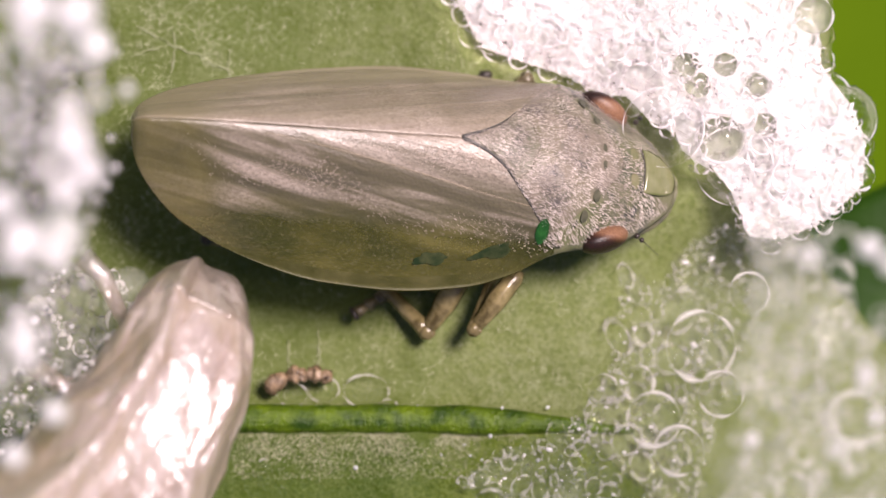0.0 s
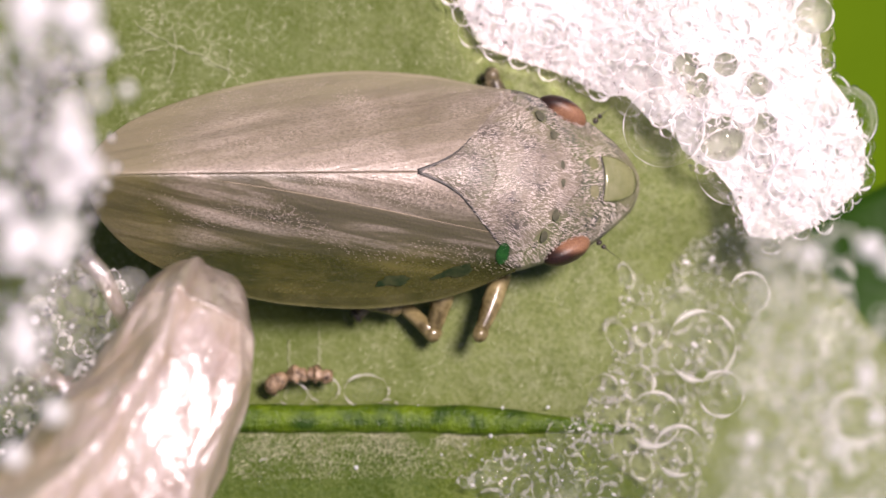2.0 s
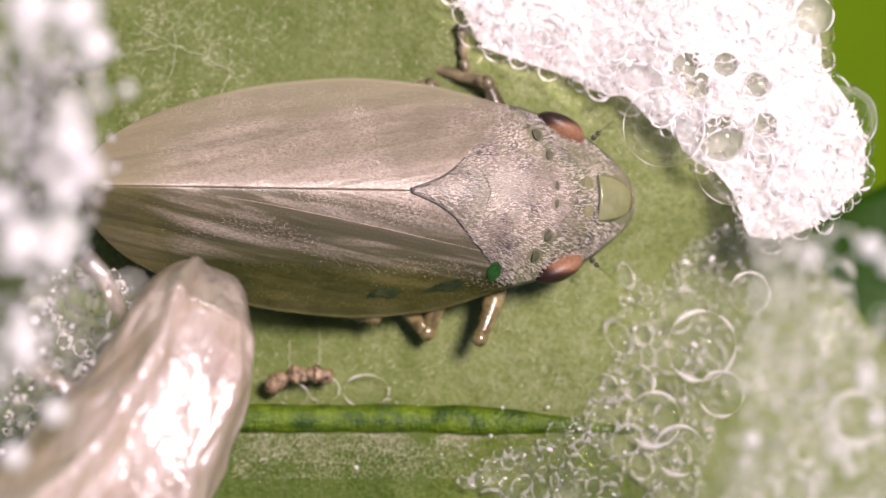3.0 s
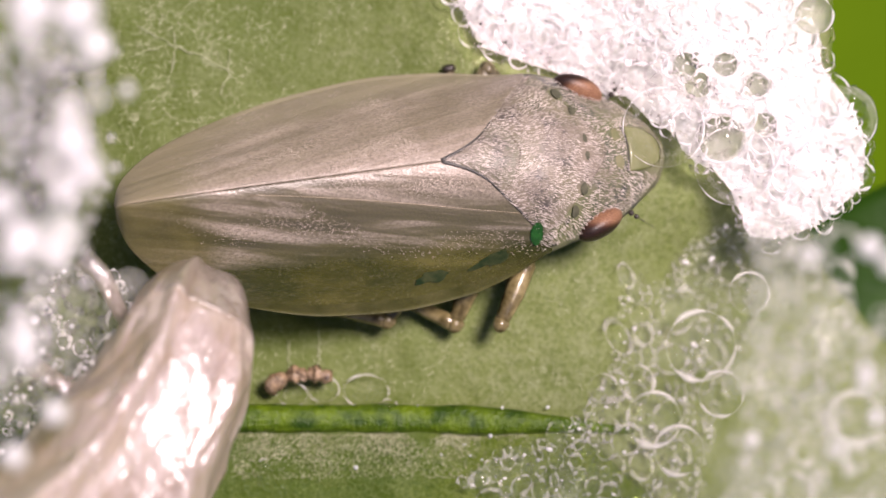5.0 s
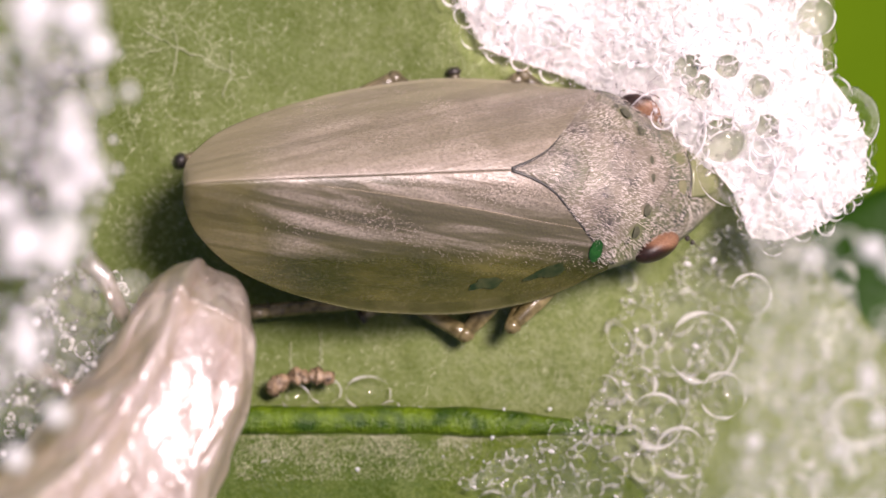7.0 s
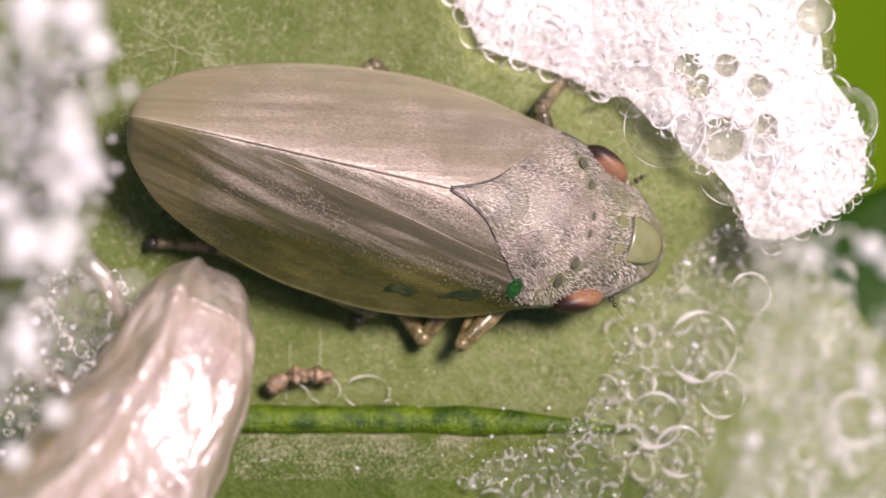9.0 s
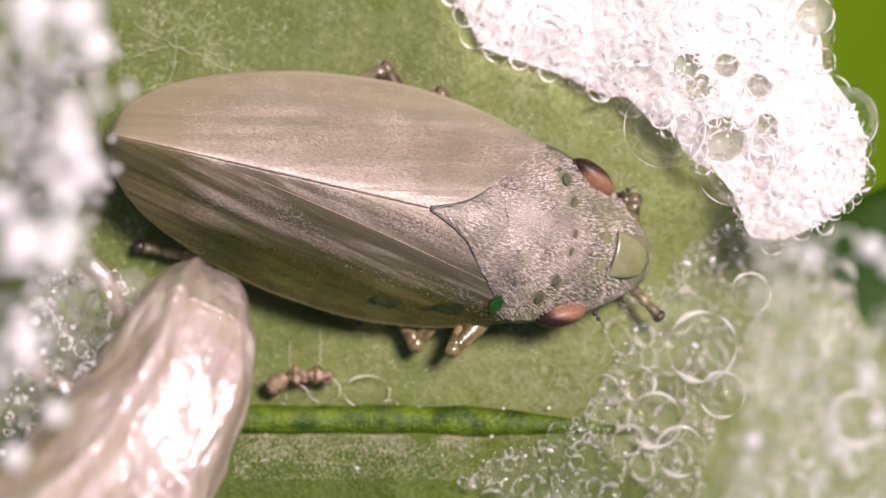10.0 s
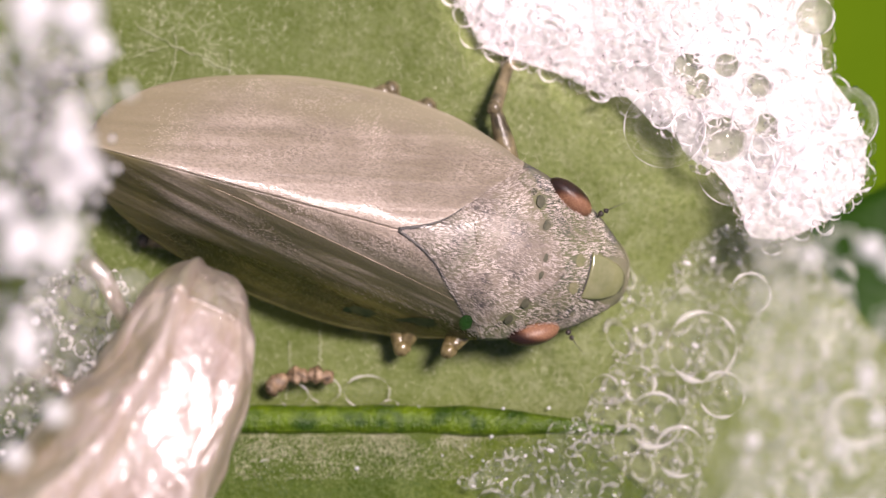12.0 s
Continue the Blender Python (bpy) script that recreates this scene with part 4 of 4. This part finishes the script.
        hw = float(half(x))
        y = w * hw
        return x, y, back(x, y) - 0.012 - 0.05 * max(0.0, abs(w) - 0.8)
    top = flipped(sheet(head, np.linspace(0, 1, 36), np.linspace(1, -1, 44)))
    face = sheet(lambda t, a: (2.60 - 0.55 * t + 0.05 * math.sin(math.pi * t), a * (float(half(2.60 - 0.55 * t)) * (1 - 0.3 * t)), -1.12 - 0.75 * t ** 0.8 * (1 - 0.35 * a * a)),
                 np.linspace(0, 1, 14), np.linspace(-1, 1, 20))
    part("head", join([top, face]), HEAD, bug, "greenish silky head", 0.03)
    plate = sheet(lambda t, w: (2.17 + 0.39 * t - 0.03 * w * w, w * 0.27 * math.sqrt(1 - (0.9 * t) ** 2), back(2.17 + 0.39 * t - 0.03 * w * w, w * 0.27 * math.sqrt(1 - (0.9 * t) ** 2)) + 0.03 + 0.025 * math.sin(math.pi * t)),
                  np.linspace(0, 1, 14), np.linspace(1, -1, 18))
    pl = part("face_plate", flipped(plate), PLATE, bug, "smooth yellow-green frons plate", 0.02)
    rim = [(2.16 - 0.05 * w * w, w * 0.27) for w in np.linspace(-1, 1, 16)]
    part("groove", tube([(x, y, back(x, y) + 0.006) for x, y in rim], 0.008, 5), SUTURE, pl, "dark groove behind the plate")
    part("pit", patch(1.435, 0.69, 0.045, 0.072, 20, 0.038, ragged=0.3), PIT, bug, "dark olive pit")
    for x, y, a, b, r in ((1.435, -0.69, 0.045, 0.075, -20), (1.33, 0.78, 0.03, 0.045, 30), (1.33, -0.78, 0.03, 0.045, -30), (1.57, 0.46, 0.05, 0.07, 10), (1.57, -0.46, 0.05, 0.07, -10),
                          (1.66, 0.10, 0.03, 0.06, 0), (1.66, -0.10, 0.03, 0.06, 0), (1.62, 0.74, 0.02, 0.035, 10), (1.62, -0.74, 0.02, 0.035, -10)):
        part("pit", patch(x, y, a * 0.85, b * 0.85, r, 0.038, ragged=0.3), PIT, bug)
    for y in (0.16, -0.16):
        part("vertex_patch", patch(2.04, y, 0.055, 0.085, 0, 0.0), VERTEX, bug, "yellow-green patch on the crown")
    bare = ((1.435, 0.69, 0.09), (1.57, 0.46, 0.08), (1.66, 0.10, 0.06), (2.04, 0.16, 0.07))
    def hairy(x, y):
        ok = (np.abs(y) < half(x) * 0.97) & ~((x > 2.15) & (np.abs(y) < 0.27)) & ((x > 1.0) | (np.abs(y) < inner(x) - 0.02) | (x > np.interp(np.abs(y), (0.0, 0.30, 0.41, 0.62, 0.85, 1.0), (0.90, 0.78, 0.62, 0.80, 1.0, 1.14))))
        for bx, by, r in bare:
            ok &= np.hypot(x - bx, np.abs(y) - by) > r
        return ok
    tagged(part("body_hair", hairs(7, 11500, (0.05, 2.5), (-1.05, 1.05), 0.044, 0.0034, 0.037, hairy), HAIR, bug, "short silky hairs"), kind="stuff")
    belly = []
    for t in np.linspace(-3.3, 1.5, 30):
        hw, z0, z1 = float(half(t)) * 0.8, float(low(t)) * 0.72 - 0.1, float(low(t)) - 0.08 - 0.1 * math.exp(-((t - 0.6) / 1.0) ** 2)
        belly.append((t, hw, z0, z1))
    ring = np.linspace(0, 2 * math.pi, 22)
    part("abdomen", sheet(lambda i, a: (belly[int(i)][0], belly[int(i)][1] * math.cos(a), 0.5 * (belly[int(i)][2] + belly[int(i)][3]) + 0.5 * (belly[int(i)][2] - belly[int(i)][3]) * math.sin(a)),
                          range(30), ring), BELLY, bug, "yellow-green body below the wings")
    return bug


bug = build_froghopper()


def build_leg(kind, side):
    """A leg in three keyed pieces, each lying along its own x axis from its near joint."""
    thigh, shin, foot = {"fore": (0.85, 0.95, 0.62), "middle": (0.85, 0.95, 0.50), "hind": (1.0, 1.9, 0.85)}[kind]
    g = {"fore": 0.112, "middle": 0.125, "hind": 0.120}[kind]
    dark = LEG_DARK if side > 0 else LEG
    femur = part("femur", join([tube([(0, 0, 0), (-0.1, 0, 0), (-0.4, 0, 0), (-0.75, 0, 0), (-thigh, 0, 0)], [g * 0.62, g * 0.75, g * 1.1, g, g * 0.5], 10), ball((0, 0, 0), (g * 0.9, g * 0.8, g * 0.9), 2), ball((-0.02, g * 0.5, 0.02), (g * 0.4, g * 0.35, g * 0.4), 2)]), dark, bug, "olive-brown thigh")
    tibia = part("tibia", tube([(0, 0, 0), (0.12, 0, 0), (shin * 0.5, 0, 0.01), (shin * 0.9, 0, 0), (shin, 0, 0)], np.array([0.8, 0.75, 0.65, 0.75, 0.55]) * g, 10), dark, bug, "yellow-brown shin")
    if kind == "hind":
        for x in (0.85, 1.4):
            part("spine", tube([(x, 0.03, 0.02), (x + 0.07, 0.12 * side, 0.05)], [0.022, 0.004], 6), CLAW, tibia, "black-tipped spine")
    m = foot
    tarsus = part("tarsus", join([tube([(0, 0, 0), (m * 0.3, 0, 0), (m * 0.34, 0, 0)], [g * 0.5, g * 0.62, g * 0.4], 8), tube([(m * 0.34, 0, 0), (m * 0.55, 0, 0), (m * 0.6, 0, 0)], [g * 0.4, g * 0.6, g * 0.4], 8),
                                  tube([(m * 0.6, 0, 0), (m * 0.82, 0, 0), (m * 0.86, 0, 0)], [g * 0.4, g * 0.55, g * 0.5], 8)]), LEG_DARK, bug, "jointed foot")
    part("claw", join([ball((m * 0.92, 0, 0), (m * 0.09, g * 0.75, g * 0.6), 2), tube([(m * 0.95, 0.02, 0), (m * 1.0, 0.06, -0.02)], [0.02, 0.006], 5), tube([(m * 0.95, -0.02, 0), (m * 1.0, -0.06, -0.02)], [0.02, 0.006], 5)]), CLAW, tarsus, "black claw")
    return femur, tibia, tarsus, shin


LEGS = {(k, s): build_leg(k, s) for k in ("fore", "middle", "hind") for s in (1, -1)}


# ---- what moves: the insect shifts about on its feet, one foreleg feels ahead ----
def motions():
    body = [
        (0.0, 0.225, 1.226, -2.6, 5.9, -24.1),
        (0.5, 0.155, 0.873, -8.4, 5.0, -17.2),
        (1.0, 0.079, 0.501, -3.7, 7.8, -5.1),
        (1.5, -0.027, 0.704, 0.7, 8.2, -8.4),
        (2.0, -0.272, 0.851, 1.0, 3.8, -10.2),
        (2.5, -0.347, 0.710, -2.3, 0.2, -6.0),
        (3.0, -0.353, 0.642, -0.8, 1.9, -5.6),
        (3.2, -0.299, 0.741, -0.0, 2.2, -9.3),
        (4.8, -0.169, 0.923, 7.2, 3.0, -11.6),
        (5.0, -0.003, 0.966, 8.4, 3.8, -14.1),
        (5.5, 0.396, 0.862, 7.4, 5.2, -13.7),
        (6.0, 0.705, 0.753, 5.9, 4.8, -12.3),
        (6.5, 0.827, 0.691, 4.6, 6.4, -9.7),
        (7.0, 0.755, 0.889, 3.0, 7.9, -13.2),
        (7.2, 0.687, 0.848, 2.4, 7.3, -14.1),
        (8.8, 0.100, 0.740, -12.1, 1.4, -12.6),
        (9.0, 0.087, 0.667, -12.5, 3.1, -10.1),
        (9.5, -0.087, 0.486, -14.2, 0.8, -5.4),
        (10.0, -0.142, 0.450, -13.0, 0.7, -4.1),
        (10.5, -0.181, 0.412, -13.3, 0.4, -3.2),
        (11.0, -0.310, 0.391, -14.7, -2.2, -1.6),
        (11.5, -0.404, 0.256, -17.7, -2.3, 1.7),
        (12.0, -0.494, 0.219, -15.5, -3.7, 3.2),
    ]
    knees = {
        ("fore", 1): [(0, 0.97, 1.93), (0.5, 0.99, 1.65), (1, 0.80, 1.71), (1.5, 0.65, 1.80), (2, 0.57, 1.98), (2.5, 0.60, 1.84), (3, 0.52, 1.89), (3.2, 0.43, 1.88), (4.8, 0.43, 1.99), (5, 0.52, 2.05), (5.5, 0.83, 1.96), (6, 0.94, 1.90), (6.5, 0.94, 1.90), (7, 0.91, 1.99), (7.2, 0.89, 2.01), (8.8, 1.08, 1.74), (9, 1.13, 1.61), (9.2, 1.30, 1.51), (9.4, 1.70, 1.23), (9.5, 1.68, 1.16), (9.6, 1.81, 1.04), (9.8, 2.18, 0.52), (10, 2.18, 0.56), (10.2, 2.07, 0.85), (10.4, 1.38, 1.25), (10.5, 1.68, 1.10), (10.6, 1.98, 0.82), (10.8, 2.20, 0.21), (11, 2.25, 0.03), (11.2, 1.98, 0.70), (11.4, 1.17, 1.25), (11.5, 1.05, 1.27), (11.6, 0.79, 1.23), (11.7, 0.66, 1.27), (11.8, 0.52, 1.35), (11.9, 0.61, 1.52), (12, 0.59, 1.61)],
        ("middle", 1): [(0, -0.06, 1.85), (1, -0.04, 1.76), (1.5, -0.03, 1.77), (2.5, -0.15, 1.88), (3.2, -0.12, 1.83), (5, -0.09, 1.72), (6, 0.10, 1.52), (7.2, 0.04, 1.59), (8.8, 0.04, 1.80), (9.5, 0.01, 1.78), (10.5, -0.04, 1.75), (11.5, -0.10, 1.67), (12, -0.17, 1.63)],
        ("hind", 1): [(0, -0.54, 1.62), (1, -0.61, 1.52), (3.2, -0.67, 1.62), (4.8, -0.80, 1.75), (5.5, -0.61, 1.85), (6.5, -0.54, 1.82), (7, -0.56, 1.96), (7.2, -0.64, 1.98), (8.8, -0.82, 2.09), (9, -0.77, 2.10), (9.5, -0.66, 2.10), (10.5, -0.63, 2.01), (11.5, -0.61, 1.93), (12, -0.59, 1.83)],
        ("fore", -1): [(0, 0.37, -0.92), (0.5, 0.30, -1.07), (1, 0.44, -1.11), (1.5, 0.50, -1.04), (2, 0.43, -0.98), (2.5, 0.41, -1.00), (3, 0.43, -1.03), (3.2, 0.47, -1.01), (4.8, 0.62, -0.92), (5, 0.67, -0.87), (5.5, 0.70, -0.92), (6.5, 0.83, -0.90), (7, 0.78, -0.87), (7.2, 0.70, -0.92), (8.8, 0.25, -1.05), (9, 0.22, -1.08), (9.5, 0.15, -1.13), (10.5, 0.09, -1.16), (12, 0.06, -1.16)],
        ("middle", -1): [(0, -0.17, -0.95), (0.5, -0.22, -1.07), (1, -0.04, -1.09), (1.5, -0.04, -1.01), (2.5, -0.17, -0.96), (3.2, -0.17, -0.96), (4.8, -0.06, -0.88), (5, 0.15, -0.87), (5.5, 0.18, -1.01), (6.5, 0.25, -1.03), (7, 0.25, -0.96), (7.2, 0.22, -1.01), (8.8, -0.19, -1.01), (9.5, -0.28, -1.07), (10.5, -0.32, -1.10), (12, -0.47, -1.13)],
        ("hind", -1): [(0, -0.10, -0.40), (0.5, -0.54, -0.66), (1, -0.72, -0.92), (1.5, -0.62, -0.85), (2, -0.54, -0.68), (2.5, -0.70, -0.68), (3, -0.78, -0.78), (3.2, -0.77, -0.78), (4.8, -0.68, -0.80), (5, -0.62, -0.83), (5.5, -0.61, -0.64), (6.5, -0.54, -0.55), (7.2, -0.61, -0.58), (8.8, -0.77, -0.68), (9.5, -0.97, -0.72), (10.5, -0.92, -0.70), (12, -0.90, -0.65)],
    }
    ankles = {
        ("fore", 1): [(0, 0.54, 1.42), (1, 0.56, 1.37), (2.5, 0.53, 1.40), (3, 0.27, 1.96), (3.2, 0.27, 1.62), (4.8, 0.18, 1.50), (7.2, 0.20, 1.48), (8.8, 0.78, 2.01), (9, 1.33, 1.88), (9.2, 1.66, 1.30), (9.4, 2.32, 0.21), (9.5, 2.30, 0.10), (9.6, 2.36, -0.02), (9.8, 2.12, -0.50), (10, 2.08, -0.48), (10.2, 2.27, -0.26), (10.4, 2.22, 0.38), (10.5, 2.27, 0.04), (10.6, 2.22, -0.26), (10.8, 2.18, -0.77), (11, 2.74, -0.85), (11.2, 2.60, -0.05), (11.4, 1.85, 0.59), (11.5, 1.46, 0.80), (11.6, 0.88, 1.33), (11.7, 0.62, 1.46), (11.8, 0.39, 1.62), (11.9, 0.73, 1.79), (12, 0.74, 2.08)],
        ("middle", 1): [(0, -0.54, 1.82), (3.2, -0.54, 1.75), (7.2, -0.41, 1.69), (12, -0.54, 1.56)],
        ("hind", 1): [(0, -2.13, 1.33), (1, -2.23, 1.53), (3.2, -2.49, 1.30), (4.8, -2.68, 1.01), (7.2, -2.67, 0.98), (8.8, -2.10, 1.37), (12, -2.10, 1.30)],
        ("fore", -1): [(0, 0.62, -0.25), (3.2, 0.69, -0.25), (5, 0.85, -0.25), (6.5, 1.01, -0.32), (7.2, 0.94, -0.25), (9, 0.49, -0.32), (12, 0.30, -0.38)],
        ("middle", -1): [(0, -0.61, -0.51), (3.2, -0.61, -0.51), (7.2, -0.54, -0.54), (9, -0.61, -0.54), (12, -0.67, -0.54)],
        ("hind", -1): [(0, -2.55, 0.07), (0.5, -2.58, 0.08), (1, -2.73, -0.07), (3, -2.91, -0.32), (5, -2.78, -0.32), (6, -1.71, -0.74), (7, -1.71, -0.67), (8.8, -2.61, 0.10), (9.5, -2.96, -0.07), (12, -2.94, 0.01)],
    }
    tips = {
        ("fore", 1): [(0, 0.50, 2.03), (1, 0.53, 1.98), (2.5, 0.47, 2.00), (3, 0.20, 2.63), (3.2, 0.14, 2.15), (4.8, 0.07, 2.11), (7.2, 0.12, 2.09), (8.8, 0.62, 2.23), (9, 1.40, 2.18), (9.2, 2.08, 1.19), (9.4, 2.87, 0.23), (9.5, 2.83, 0.04), (9.6, 2.90, -0.06), (9.8, 2.44, -0.77), (10, 2.57, -0.87), (10.2, 2.53, -0.71), (10.4, 2.83, 0.59), (10.5, 2.57, -0.25), (10.6, 2.90, -0.47), (10.8, 2.88, -0.82), (11, 3.28, -0.77), (11.2, 3.24, -0.31), (11.4, 2.59, 0.75), (11.5, 2.04, 0.75), (11.6, 1.01, 1.30), (11.7, 0.47, 1.41), (11.8, 0.23, 1.97), (11.9, 0.81, 2.11), (12, 0.78, 2.28)],
        ("middle", 1): [(0, -0.93, 1.79), (3.2, -0.93, 1.72), (7.2, -0.87, 1.63), (12, -0.93, 1.50)],
        ("hind", 1): [(0, -2.94, 1.34), (1, -3.09, 1.45), (2, -3.14, 1.17), (3.2, -3.20, 1.11), (4.8, -3.53, 0.96), (7.2, -3.54, 0.93), (8.8, -2.94, 1.24), (12, -2.94, 1.24)],
        ("fore", -1): [(0, 0.62, 0.14), (12, 0.30, 0.07)],
        ("middle", -1): [(0, -1.05, -0.78), (3.2, -1.01, -0.81), (7.2, -1.01, -0.81), (9.5, -1.01, -0.84), (12, -1.01, -0.82)],
        ("hind", -1): [(0, -3.33, 0.25), (0.5, -3.40, 0.25), (1, -3.56, 0.10), (2, -3.69, -0.03), (3, -3.72, -0.16), (5, -3.58, -0.16), (5.5, -2.94, -0.51), (6, -2.49, -0.84), (7, -2.49, -0.77), (8.8, -3.43, 0.31), (9, -3.62, 0.10), (9.5, -3.80, 0.06), (10, -3.79, 0.10), (10.5, -3.77, 0.19), (12, -3.75, 0.17)],
    }
    hips = {"fore": (1.25, 0.42, -1.30), "middle": (0.55, 0.45, -1.35), "hind": (-0.1, 0.5, -1.35)}
    track = np.array(body)
    along = [curve_of(track[:, 0], track[:, k]) for k in range(6)]
    times = sorted({r[0] for r in body} | {r[0] for r in knees["fore", 1]} | {3.7, 4.2, 7.6, 8.0, 8.4})

    def stand(t):
        x, y, yaw, pitch, roll = (float(f(t)) for f in along[1:])
        return pose(x * MM, y * MM, (1.58 + 0.016 * max(0.0, abs(roll) - 6)) * MM, roll + 2.2, pitch, yaw)

    def towards(a, b, up=Vector((0, 0, 1))):
        """The pose at a whose x axis points to b."""
        d = (b - a).normalized()
        side = up.cross(d)
        side = side.normalized() if side.length > 1e-6 else Vector((0, 1, 0))
        m = Matrix((d, side, d.cross(side))).transposed().to_4x4()
        return Matrix.Translation(a * MM) @ m

    def reach(a, b, length, drop):
        """The point at that length from a over the place b; what the place leaves of the length goes up or down."""
        flat = Vector((b[0] - a.x, b[1] - a.y, 0))
        if flat.length > length * 0.98:
            flat = flat * (length * 0.98 / flat.length)
        rest = math.sqrt(max(0, length ** 2 - flat.length ** 2))
        return a + flat + Vector((0, 0, max(drop * rest, 0.09 - a.z)))

    walk(bug, [(t, stand(t)) for t in times])
    for (kind, side), (femur, tibia, tarsus, shin) in LEGS.items():
        def curves(rows):
            r = np.array(rows)
            return [curve_of(r[:, 0], r[:, k]) for k in range(1, r.shape[1])]
        kn, an, ti = curves(knees[kind, side]), curves(ankles[kind, side]), curves(tips[kind, side])
        foot = {"fore": 0.62, "middle": 0.5, "hind": 0.85}[kind]
        rows = ([], [], [])
        for t in times:
            m = stand(t).inverted()
            height = {"fore": 0.6 if side < 0 else float(np.interp(t, [6.9, 8.8], [0.22, 0.5])), "middle": 0.18 if side > 0 else 0.30, "hind": 0.16 if side > 0 else 0.30}[kind]
            knee = Vector((float(kn[0](t)), float(kn[1](t)), height))
            ankle = reach(knee, (float(an[0](t)), float(an[1](t))), shin, -1)
            tip = reach(ankle, (float(ti[0](t)), float(ti[1](t))), foot, -1)
            k, a, p = ((m @ (q * MM)) / MM for q in (knee, ankle, tip))
            h = Vector(hips[kind])
            h.y *= side
            rows[0].append((t, towards(k, 2 * k - h)))
            rows[1].append((t, towards(k, a)))
            rows[2].append((t, towards(a, p)))
        for ob, r in zip((femur, tibia, tarsus), rows):
            walk(ob, r)


motions()
